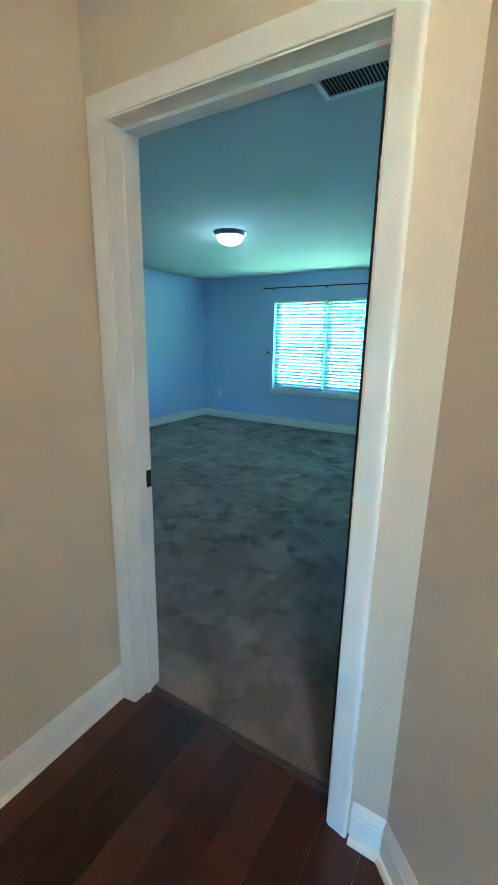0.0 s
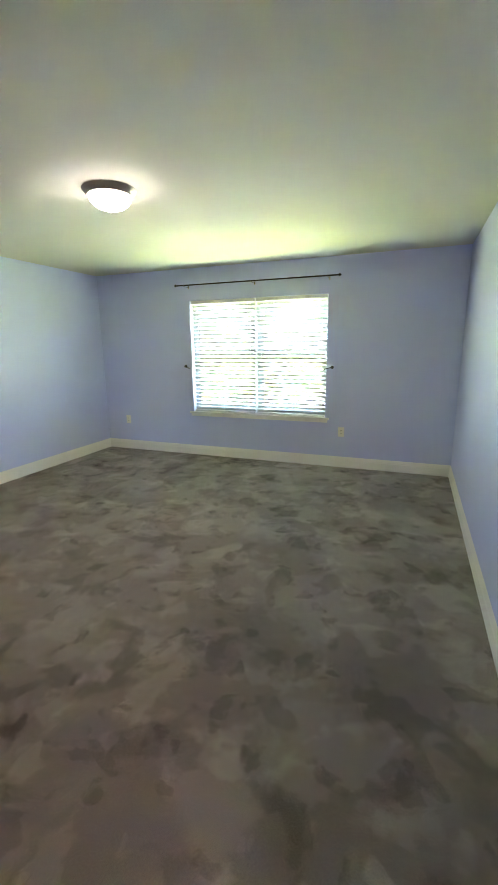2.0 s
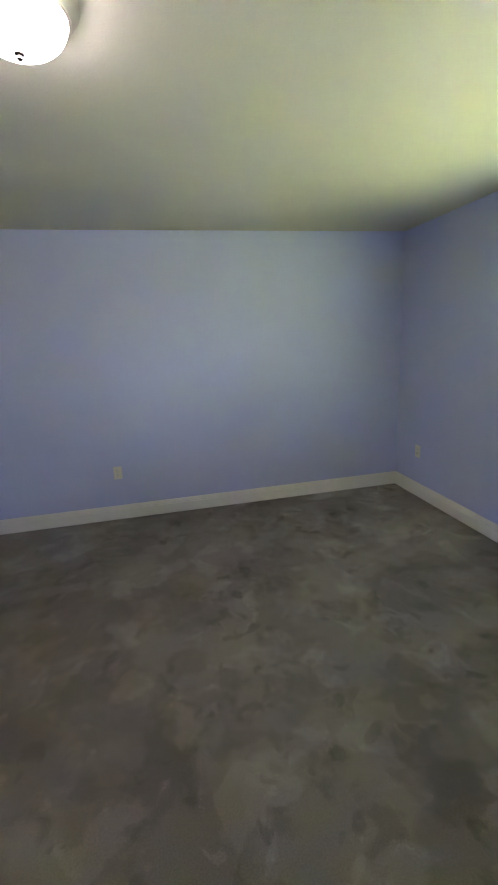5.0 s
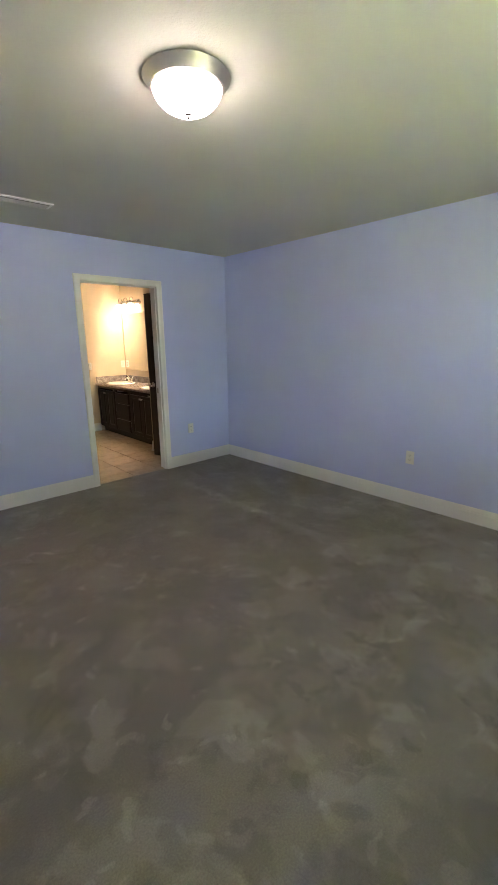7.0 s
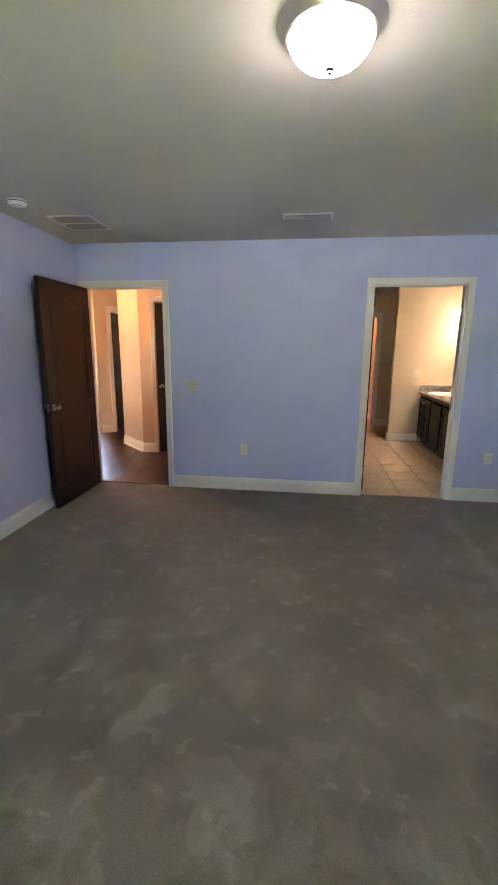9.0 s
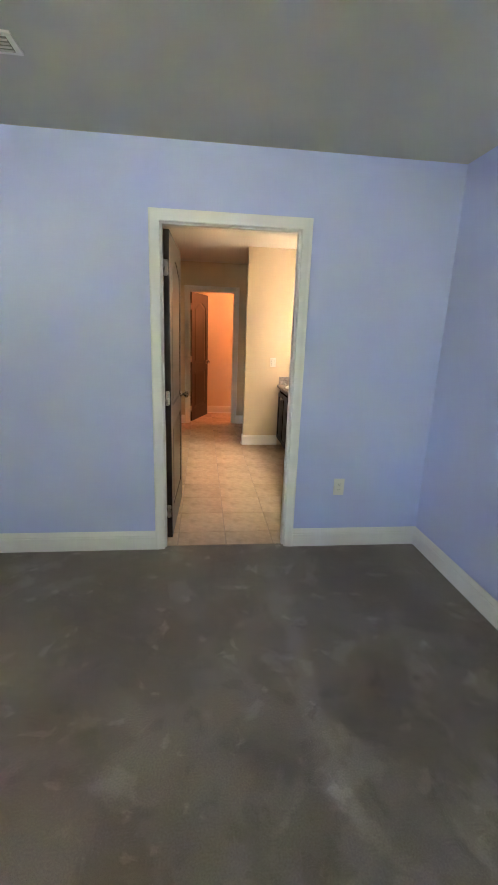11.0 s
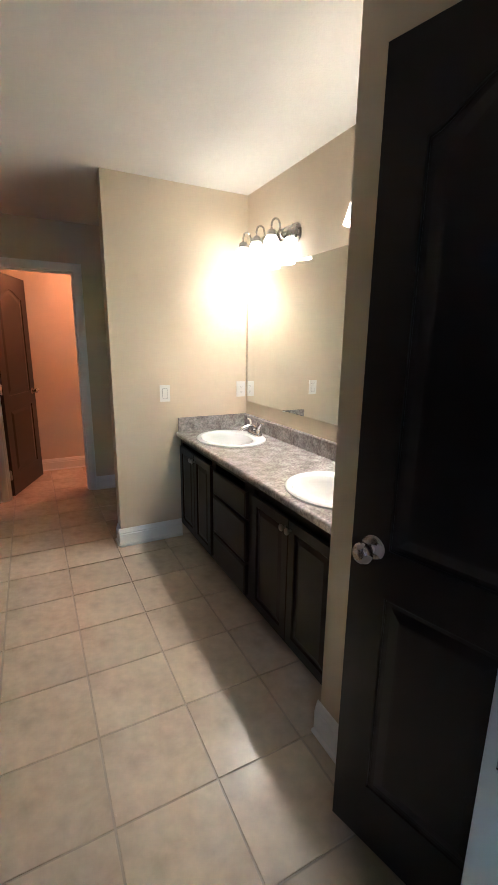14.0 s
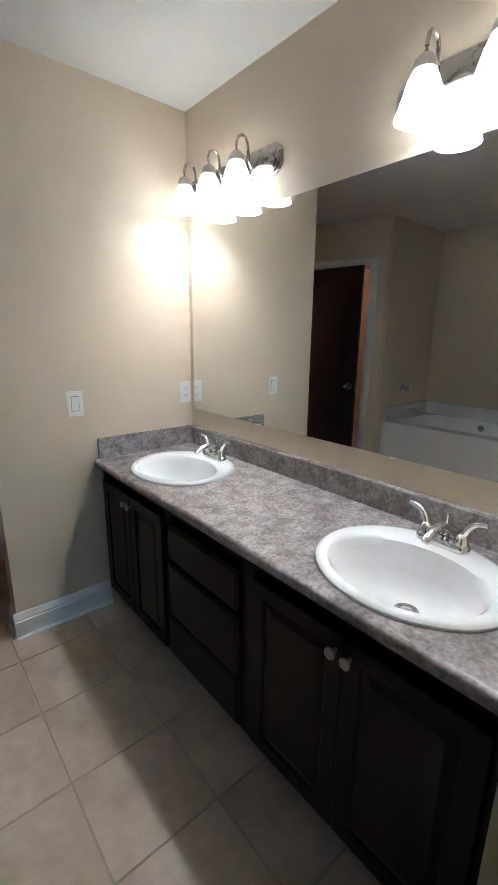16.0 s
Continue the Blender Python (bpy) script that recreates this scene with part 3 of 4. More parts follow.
for x, s in ((-3.335, -1), (-1.370, 1)):
    hk = thing("tie_back_hook", "black iron curtain tie-back hook on the wall", "hook", pose(x, YN, 1.215), "tie-back hooks")
    part("rosette", lathe(B(), [(0.019, 0), (0.018, 0.006), (0.008, 0.010)], 16, Matrix.Rotation(radians(90), 4, "X")), BLACKM, hk, "", True)
    part("arm", tube(B(), [(0, -0.008, 0), (0, -0.05, -0.004), (-s * 0.02, -0.075, -0.004), (-s * 0.065, -0.075, -0.016), (-s * 0.092, -0.06, -0.03)], [0.006, 0.006, 0.006, 0.006, 0.008], 8), BLACKM, hk, "curved arm", True)

dome_light("ceiling_light", "lit flush ceiling light with a pewter ring", -2.335, 2.64, GL_BED)
grille("return_grille", "large white louvred return-air grille in the ceiling", -0.640, -0.285, 0.49, 0.885, 20, False, 1, None, True, 0.0, VENTGREY)
grille("ceiling_register", "narrow white ceiling air register", -2.475, -2.095, 0.635, 0.765, 4, True, 0, GREYV, False, 0.009, VENTGREY)
sm = thing("smoke_detector", "round white smoke detector on the ceiling", "smoke detector", pose(-0.295, 1.235, CEIL))
part("body", lathe(B(), [(0.055, 0.0), (0.062, -0.004), (0.060, -0.022), (0.050, -0.034), (0.02, -0.037)], 28), PLAST, sm, "", True)
part("vent_ring", lathe(B(), [(0.0605, -0.010), (0.0625, -0.012), (0.0615, -0.016)], 28, caps=False), DARKP, sm, "dark vent slot", True)

FACE_N, FACE_S, FACE_E, FACE_W = pose(0, 0, 0), pose(0, 0, 0, 0, 0, 180), pose(0, 0, 0, 0, 0, 90), pose(0, 0, 0, 0, 0, -90)
for x in (-1.712, -4.099):
    plate("outlet", Matrix.Translation((x, 0, 0.44)) @ FACE_N, "white double outlet low on the blue wall", "bedroom outlets")
plate("switch", Matrix.Translation((-1.179, 0, 1.09)) @ FACE_N, "white double toggle switch beside the door")
for x in (-1.238, -4.335):
    plate("outlet", Matrix.Translation((x, YN, 0.44)) @ FACE_S, "white double outlet below the window wall's middle", "bedroom outlets")
plate("outlet", Matrix.Translation((XW, 2.50, 0.44)) @ FACE_W, "white double outlet low on the blue wall", "bedroom outlets")
plate("jack", Matrix.Translation((0, 1.87, 0.49)) @ FACE_E, "white cable jack plate on the blue wall")
plate("outlet", Matrix.Translation((0, 1.45, 0.45)) @ FACE_E, "white double outlet behind the open door", "bedroom outlets")
ds = thing("door_stop", "small spring door stop on the baseboard", "door stop", pose(-0.015, 0.70, 0.06))
part("spring", tube(B(), [(0.0, 0, 0), (-0.06, 0, 0)], 0.006, 10), NICKEL, ds, "", True)
part("rubber_tip", lathe(B(), [(0.008, 0), (0.008, 0.010)], 12, Matrix.Translation((-0.058, 0, 0)) @ Matrix.Rotation(radians(-90), 4, "Y")), PLAST, ds, "white rubber tip", True)
structure("threshold", loft(B(), [[(x, -0.056, 0.0), (x, -0.053, 0.008), (x, -0.045, 0.012), (x, -0.034, 0.012), (x, -0.026, 0.008), (x, -0.024, 0.0)] for x in (E0 + 0.018, E1 - 0.018)]), STRIP, "dark brown transition strip between wood and carpet", "threshold")

# ==== HALL ====
structure("wall_hall_door", wall_run(B(), -0.985, 0.085, -0.12, -0.06, holes=[(E0, E1, 0, HEAD)]), CREAM, "cream painted hall wall round the bedroom door")
casing(-E1 + 0.013, -E0 - 0.013, HEAD - 0.013, pose(0, -0.12, 0, 0, 0, 180))
structure("wall_hall_west", wall_run(B(), 0, 1.29, 0, 0.10), CREAM, "cream painted hall wall", m=pose(-0.985, -0.12, 0, 0, 0, -90) @ pose(0, -0.10, 0))
baseboard(-0.985, -0.12, -0.985, -1.41, 0.016)
structure("wall_hall_angled", wall_run(B(), 0, 3.2, 0, 0.10), CREAM, "cream painted wall running off at an angle", m=along(0.085, -0.12, 2.35, -2.385))
baseboard(2.35, -2.385, 0.085, -0.12, 0.016)
baseboard(0.085, -0.12, E1 + CAS - 0.005, -0.12, 0.016)
# block across the hall with a dark door and an angled corner
structure("wall_hall_south", wall_run(B(), -1.085, -0.08, -1.51, -1.41, holes=[(-0.96, -0.30, 0, HEAD)]), CREAM, "cream painted hall wall with a dark closet door")
casing(-0.955, -0.305, HEAD - 0.005, pose(0, -1.41, 0))
door("door_hall_closet", "closed dark espresso two-panel closet door", -0.942, -1.455, 0, 0.625, flip=1)
baseboard(-0.305 + CAS, -1.41, -0.08, -1.41)
structure("wall_hall_corner", wall_run(B(), 0, 0.70, -0.10, 0), CREAM, "cream painted angled corner wall", m=along(-0.08, -1.41, 0.415, -1.905))
baseboard(-0.08, -1.41, 0.415, -1.905, 0.016)
mfar = along(0.60, -3.07, 1.25, -2.42)
structure("wall_hall_far", wall_run(B(), -0.7, 0.725, -0.10, 0, holes=[(-0.29, 0.47, 0, HEAD)]), CREAM, "cream painted wall with a far doorway", m=mfar)
casing(-0.285, 0.465, HEAD - 0.005, mfar)
jamb(-0.29, 0.47, -0.105, 0.004, HEAD, mfar, -0.06)
hz = mfar @ Vector((0.45, -0.10, 0))
far = door("door_hall_far", "dark espresso door standing open into a dim room", hz.x, hz.y, -86, 0.72, flip=1)
for zz in (0.21, 1.01, 1.81):
    part("jamb_hinge", rounded(box(B(), 0.448, -0.100, zz - 0.05, 0.4515, -0.062, zz + 0.05), 0.001, 1), NICKEL, far, "satin nickel hinge leaf", m=far.matrix_basis.inverted() @ mfar)
baseboard(*(mfar @ Vector((0.47 + CAS - 0.005, 0, 0)))[:2], *(mfar @ Vector((0.725, 0, 0)))[:2])
structure("wall_front", wall_run(B(), -1.1, 3.6, -4.75, -4.60, holes=[(2.33, 3.25, 0.62, 2.26)]), CREAM, "cream painted wall with the front window")
structure("wall_front_east", wall_run(B(), 0, 4.7, -0.12, 0), CREAM, "cream painted end wall", m=along(3.5, -4.7, 3.5, 0.0))
structure("wall_front_west", wall_run(B(), 0, 2.6, 0, 0.1), CREAM, "cream painted wall of the dim room", m=along(-0.9, -4.65, -0.9, -1.5) @ pose(0, 0, 0))
structure("wall_front_north", wall_run(B(), 2.2, 3.6, -2.35, -2.25), CREAM, "cream painted wall closing the front room")
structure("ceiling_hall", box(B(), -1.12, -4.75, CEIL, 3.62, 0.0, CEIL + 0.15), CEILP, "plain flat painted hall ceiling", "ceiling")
fw = thing("window_2", "white front window with a transom light", "window", Matrix(), "", "structure")
bm = box(B(), 2.33, -4.72, 0.62, 2.38, -4.66, 2.26)
box(bm, 3.20, -4.72, 0.62, 3.25, -4.66, 2.26)
for z0, z1 in ((0.62, 0.67), (1.33, 1.38), (1.93, 2.04), (2.21, 2.26)):
    box(bm, 2.38, -4.72, z0, 3.20, -4.66, z1)
part("window_frame", bm, VINYL, fw)
part("window_sill", rounded(box(B(), 2.29, -4.66, 0.595, 3.29, -4.57, 0.618), 0.005), TRIM, fw, "white sill board", True)
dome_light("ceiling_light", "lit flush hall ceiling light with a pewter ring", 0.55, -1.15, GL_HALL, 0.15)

# ==== BATHROOM ====
BXE = -1.44
PX, PY, QX, QY = -2.33, -3.05, -2.78, -4.12
structure("wall_bath_north", wall_run(B(), XW, BXE, -0.12, -0.06, holes=[(D0, D1, 0, HEAD)]), BEIGE, "beige painted bathroom wall with the bedroom door")
casing(-D1 + 0.013, -D0 - 0.013, HEAD - 0.013, pose(0, -0.12, 0, 0, 0, 180))
structure("wall_bath_west", wall_run(B(), 0, 5.0, 0, 0.12), BEIGE, "beige painted wall behind the mirror", m=along(XW, -5.06, XW, -0.06))
structure("wall_bath_end", wall_run(B(), XW, -3.707, -2.89, -2.77), BEIGE, "beige painted wall at the end of the vanity")
structure("wall_bath_east", wall_run(B(), 0, 5.04, -0.10, 0), BEIGE, "beige painted wall behind the tub", m=along(BXE, -5.1, BXE, -0.06))
structure("wall_tub_end", wall_run(B(), PX - 0.02, BXE, -3.15, -3.05), BEIGE, "beige painted wall at the tub's tap end")
mang = along(QX, QY, PX, PY)
LANG = math.hypot(PX - QX, PY - QY)
structure("wall_bath_angled", wall_run(B(), -0.05, LANG, -0.10, 0, holes=[(0.30, 0.98, 0, HEAD)]), BEIGE, "beige painted angled wall with a dark door", m=mang)
casing(0.305, 0.975, HEAD - 0.005, mang)
jamb(0.30, 0.98, -0.105, 0.004, HEAD, mang, -0.06)
hz = mang @ Vector((0.322, 0.0, 0))
door("door_bath_closet", "dark espresso two-panel door standing ajar", hz.x, hz.y, 67.2 + 17, 0.64, flip=-1)
structure("wall_bath_south", wall_run(B(), XW, QX + 0.12, -4.22, -4.12, holes=[(-3.665, -2.945, 0, HEAD)]), BEIGE, "beige painted wall with a doorway to a closet")
casing(-3.66, -2.95, HEAD - 0.005, pose(0, -4.12, 0))
jamb(-3.665, -2.945, -4.225, -4.116, HEAD, Matrix(), -4.185)
door("door_walk_in_closet", "dark espresso two-panel door open into the closet", -2.966, -4.225, -112, 0.685, flip=-1)
structure("wall_closet_back", wall_run(B(), XW, -1.4, -5.12, -5.02), CREAM, "cream closet wall glowing under a warm lamp")
structure("wall_closet_side", wall_run(B(), 0, 0.9, -0.1, 0), CREAM, "cream closet side wall", m=along(-2.50, -5.06, -2.50, -4.2))
structure("ceiling_bathroom", box(B(), XW - 0.1, -5.1, CEIL, -1.12, 0.0, CEIL + 0.15), CEILB, "plain flat painted bathroom ceiling", "ceiling")
baseboard(-4.16, -2.77, -3.692, -2.77, 0.012)
baseboard(-3.707, -2.77, -3.707, -2.89, 0.012)
baseboard(XW, -4.12, -3.66 - CAS + 0.005, -4.12, 0.012)
baseboard(-2.95 + CAS - 0.005, QY, QX, QY, 0.012)
baseboard(QX, QY, *(mang @ Vector((0.305 - CAS, 0, 0)))[:2], 0.012)
baseboard(*(mang @ Vector((0.975 + CAS, 0, 0)))[:2], PX, PY, 0.012)
baseboard(XW, -5.02, -2.50, -5.02, 0.012)
baseboard(BXE, -0.12, D1 + CAS, -0.12, 0.012)
baseboard(BXE, -1.52, BXE, -0.12, 0.012)
# linen closet at the end of the vanity
LX, LY = -4.085, -0.905
structure("wall_linen_front", wall_run(B(), 0, LY * -1 - 0.12, 0, 0.10, holes=[(LY * -1 - 0.675, LY * -1 - 0.14, 0, HEAD)]), BEIGE, "beige painted wall with the linen closet door", m=along(LX, LY, LX, -0.12))
structure("wall_linen_end", wall_run(B(), XW, LX - 0.10, LY, LY + 0.10), BEIGE, "beige painted wall at the end of the counter")
mlin = along(LX, -0.12, LX, LY)
casing(0.033, 0.542, HEAD - 0.013, mlin)
jamb(0.02, 0.555, -0.105, 0.004, HEAD, mlin, -0.06)
door("door_linen", "dark espresso two-panel linen closet door slightly ajar", LX + 0.012, -0.163, -75.5, 0.502, flip=-1, h=2.025)
baseboard(LX, -0.73, LX, LY - 0.015, 0.012)
door("door_bath", "dark espresso two-panel door standing open into the bathroom", D1 - 0.021, -0.135, -92.2, 0.78, flip=-1)
tagged(part("strike_plate", box(B(), D0 + 0.014, -0.110, 0.89, D0 + 0.0155, -0.082, 0.955), NICKEL), "metal strike plate let into the jamb", "strike plate")
dome_light("ceiling_light", "lit flush closet ceiling light", -4.25, -4.62, GL_CLOSET, 0.13)
dome_light("ceiling_light", "lit flush ceiling light in the small room", -2.0, -3.7, GL_SMALL, 0.13)
breg = grille("ceiling_register", "white ceiling air register in the bathroom", -3.43, -3.13, -1.37, -1.20, 16, False, 2, GREYV)
part("damper_plate", box(B(), -0.042, -0.060, -0.0095, 0.075, 0.060, -0.0082), VENTGREY, breg, "pale grey damper plate in the middle")

# vanity
VY0, VY1, VF = -2.768, -0.908, -4.168
CT = 0.81
van = thing("vanity_cabinet", "long dark espresso double vanity cabinet", "cabinet")
bm = box(B(), XW + 0.003, VY0, 0.09, VF, VY0 + 0.018, CT - 0.04)
box(bm, XW + 0.003, VY1 - 0.018, 0.09, VF, VY1, CT - 0.04)
box(bm, XW + 0.003, VY0 + 0.018, 0.09, XW + 0.012, VY1 - 0.018, CT - 0.04)
box(bm, XW + 0.012, VY0 + 0.018, 0.09, VF - 0.02, VY1 - 0.018, 0.108)
part("carcass", bm, CABM, van)
bm = box(B(), VF - 0.020, VY0 + 0.018, CT - 0.075, VF, VY1 - 0.018, CT - 0.04)
box(bm, VF - 0.020, VY0 + 0.018, 0.09, VF, VY1 - 0.018, 0.125)
for y0, y1 in ((VY0 + 0.018, VY0 + 0.045), (-2.165, -2.105), (-1.665, -1.610), (VY1 - 0.045, VY1 - 0.018)):
    box(bm, VF - 0.020, y0, 0.125, VF, y1, CT - 0.075)
for z in (0.30, 0.545):
    box(bm, VF - 0.020, -2.105, z - 0.012, VF, -1.665, z + 0.012)
part("face_frame", bm, CABM, van)
part("toe_kick", box(B(), XW + 0.05, VY0, 0.0, VF - 0.06, VY1, 0.088), CABM, van, "recessed dark toe kick")


def front(name, y0, y1, z0, z1, kn):
    """A framed cabinet front; kn: places of its knobs."""
    x = VF + 0.001
    f = 0.05 if z1 - z0 > 0.3 else 0.0
    bm = B()
    if f:
        loft(bm, [[(x + e, y0 + q, z0 + q), (x + e, y1 - q, z0 + q), (x + e, y1 - q, z1 - q), (x + e, y0 + q, z1 - q)] for q, e in ((0.0, 0.0), (0.0, 0.017), (0.002, 0.019), (f - 0.003, 0.019), (f, 0.016), (f, 0.010))])
        d = part(name, bm, CABM, van, "dark framed cabinet door")
        q = B()
        loft(q, [[(x + 0.010 + e, y0 + f + d2, z0 + f + d2), (x + 0.010 + e, y1 - f - d2, z0 + f + d2), (x + 0.010 + e, y1 - f - d2, z1 - f - d2), (x + 0.010 + e, y0 + f + d2, z1 - f - d2)] for d2, e in ((0.002, -0.004), (0.006, 0.001), (0.03, 0.006), (0.034, 0.006))])
        part("raised_panel", q, CABM, d)
    else:
        box(bm, x, y0, z0, x + 0.017, y1, z1)
        d = part(name, bm, CABM, van, "dark flat drawer front")
        q = B()
        loft(q, [[(x + e, y0 + d2, z0 + d2), (x + e, y1 - d2, z0 + d2), (x + e, y1 - d2, z1 - d2), (x + e, y0 + d2, z1 - d2)] for d2, e in ((0.0, 0.0165), (0.012, 0.021), (0.016, 0.021))])
        part("raised_panel", q, CABM, d)
    for ky, kz in kn:
        m = Matrix.Translation((x + 0.019, ky, kz)) @ Matrix.Rotation(radians(90), 4, "Y")
        part("knob", lathe(B(), [(0.006, 0.0), (0.005, 0.012), (0.013, 0.017), (0.0155, 0.022), (0.0145, 0.026), (0.007, 0.029)], 20, m), KNOBM, d, "dull pewter knob", True)


for c, y0, y1 in ((-2.440, -2.735, -2.150), (-1.265, -1.600, -0.935)):
    front("cabinet_door", y0, c - 0.002, 0.115, 0.712, [(c - 0.022, 0.670)])
    front("cabinet_door", c + 0.002, y1, 0.115, 0.712, [(c + 0.022, 0.670)])
for z0, z1 in ((0.115, 0.292), (0.308, 0.537), (0.553, 0.700)):
    front("drawer", -2.105, -1.668, z0, z1, [])

SINKS = ((-4.395, -2.380), (-4.395, -1.250))
SA, SB = 0.228, 0.258
CF = -4.130
ctop = thing("countertop", "grey mottled laminate countertop with a backsplash", "countertop")
bm = B()
yb = [VY0, (SINKS[0][1] + SINKS[1][1]) / 2, VY1]
XB = XW + 0.022
for (sx, sy), y0, y1 in zip(SINKS, yb, yb[1:]):
    x0, x1 = XB, CF - 0.014
    angs = sorted([2 * math.pi * i / 44 for i in range(44)] + [math.atan2(y - sy, x - sx) % (2 * math.pi) for x in (x0, x1) for y in (y0, y1)])
    inner, outer, low = [], [], []
    for a in angs:
        c, s = math.cos(a), math.sin(a)
        k = min([((x1 if c > 0 else x0) - sx) / c if abs(c) > 1e-9 else 9, ((y1 if s > 0 else y0) - sy) / s if abs(s) > 1e-9 else 9])
        outer.append((sx + k * c, sy + k * s, CT))
        e = 1 / math.sqrt((c / (SA - 0.02)) ** 2 + (s / (SB - 0.02)) ** 2)
        inner.append((sx + e * c, sy + e * s, CT))
        low.append((sx + e * c, sy + e * s, CT - 0.03))
    loft(bm, [outer, inner, low], True, False)
part("top_slab", bm, STONE, ctop)
edge = [(CF - 0.0142, CT), (CF - 0.006, CT - 0.002), (CF - 0.001, CT - 0.008), (CF, CT - 0.016), (CF - 0.001, CT - 0.030), (CF - 0.006, CT - 0.037), (CF - 0.014, CT - 0.039), (CF - 0.06, CT - 0.039)]
part("front_edge", loft(B(), [[(x, y, z) for x, z in edge] for y in (VY0, VY1)], False, False), STONE, ctop, "rolled laminate front edge", True)
bs = [(XW + 0.002, CT - 0.03), (XB, CT - 0.03), (XB, CT + 0.094), (XB - 0.005, CT + 0.100), (XW + 0.002, CT + 0.100)]
part("backsplash", loft(B(), [[(x, y, z) for x, z in bs] for y in (VY0, VY1)]), STONE, ctop, "mottled backsplash along the mirror wall")
part("side_splash", rounded(box(B(), XB, VY0 + 0.001, CT + 0.001, CF - 0.02, VY0 + 0.020, CT + 0.100), 0.004), STONE, ctop, "mottled side splash on the end wall", True)


def sink(x, y):
    root = thing("sink", "white oval drop-in sink in the countertop", "sink", pose(x, y, CT), "bathroom sinks")
    rings = []
    for off, a, b, z in ((0, 0.220, 0.250, 0.0), (0, SA, SB, 0.001), (0, SA, SB, 0.008), (0, SA - 0.005, SB - 0.005, 0.013), (0.004, SA - 0.016, SB - 0.016, 0.0155), (0.026, 0.174, 0.214, 0.013), (0.030, 0.164, 0.204, 0.004), (0.030, 0.157, 0.196, -0.02), (0.026, 0.140, 0.176, -0.075), (0.016, 0.108, 0.138, -0.115), (0.004, 0.06, 0.078, -0.134), (-0.012, 0.030, 0.032, -0.138)):
        rings.append([(off + a * math.cos(2 * math.pi * i / 56), b * math.sin(2 * math.pi * i / 56), z) for i in range(56)])
    part("bowl", loft(B(), rings, True, False), PORC, root, "", True)
    part("bowl_drain", lathe(B(), [(0.034, -0.146), (0.033, -0.140), (0.023, -0.143), (0.020, -0.150)], 24, Matrix.Translation((-0.012, 0, 0.010))), CHROME, root, "chrome drain with a stopper", True)
    part("stopper", lathe(B(), [(0.018, -0.143), (0.018, -0.138), (0.008, -0.135)], 20, Matrix.Translation((-0.012, 0, 0.008))), CHROME, root, "", True)


def faucet(x, y):
    root = thing("faucet", "chrome centerset faucet with two lever handles", "faucet", pose(x, y, CT + 0.014), "bathroom faucets")
    bm = B()
    loft(bm, [[((0.026 - d) * math.cos(a), (0.052 if math.sin(a) > 0 else -0.052) + (0.026 - d) * math.sin(a), z) for a in [2 * math.pi * i / 24 + 0.01 for i in range(24)]] for d, z in ((0.0, 0.0), (0.0, 0.012), (0.004, 0.020), (0.010, 0.023))])
    part("base_plate", bm, CHROME, root, "", True)
    part("spout", tube(B(), [(0.0, 0, 0.018), (0.0, 0, 0.045), (0.025, 0, 0.062), (0.06, 0, 0.062), (0.095, 0, 0.050), (0.108, 0, 0.040)], [0.019, 0.017, 0.015, 0.0135, 0.012, 0.0115], 16), CHROME, root, "short chrome spout", True)
    part("lift_rod", tube(B(), [(-0.014, 0, 0.05), (-0.016, 0, 0.085), (-0.016, 0, 0.094)], [0.003, 0.003, 0.006], 10), CHROME, root, "", True)
    for s in (-1, 1):
        h = part("handle", lathe(B(), [(0.021, 0.014), (0.018, 0.034), (0.014, 0.046), (0.006, 0.052)], 20, Matrix.Translation((0, s * 0.052, 0))), CHROME, root, "", True)
        part("lever", tube(B(), [(0.0, s * 0.052, 0.044), (-0.004, s * 0.062, 0.066), (-0.006, s * 0.082, 0.088), (-0.004, s * 0.112, 0.095)], [0.010, 0.009, 0.0075, 0.006], 12), CHROME, h, "curved chrome lever", True)


for sx, sy in SINKS:
    sink(sx, sy)
    faucet(sx - 0.180, sy)

mir = thing("vanity_mirror", "wide frameless wall mirror above the counter", "mirror", pose(XW, 0, 0))
part("mirror_glass", box(B(), 0.002, -2.730, 1.008, 0.007, -0.955, 1.920), MIRROR, mir)
bm = B()
for y in (-2.2, -1.5):
    box(bm, 0.0, y - 0.012, 1.002, 0.010, y + 0.012, 1.0075)
part("mirror_clip", bm, PLAST, mir, "small clear clip")


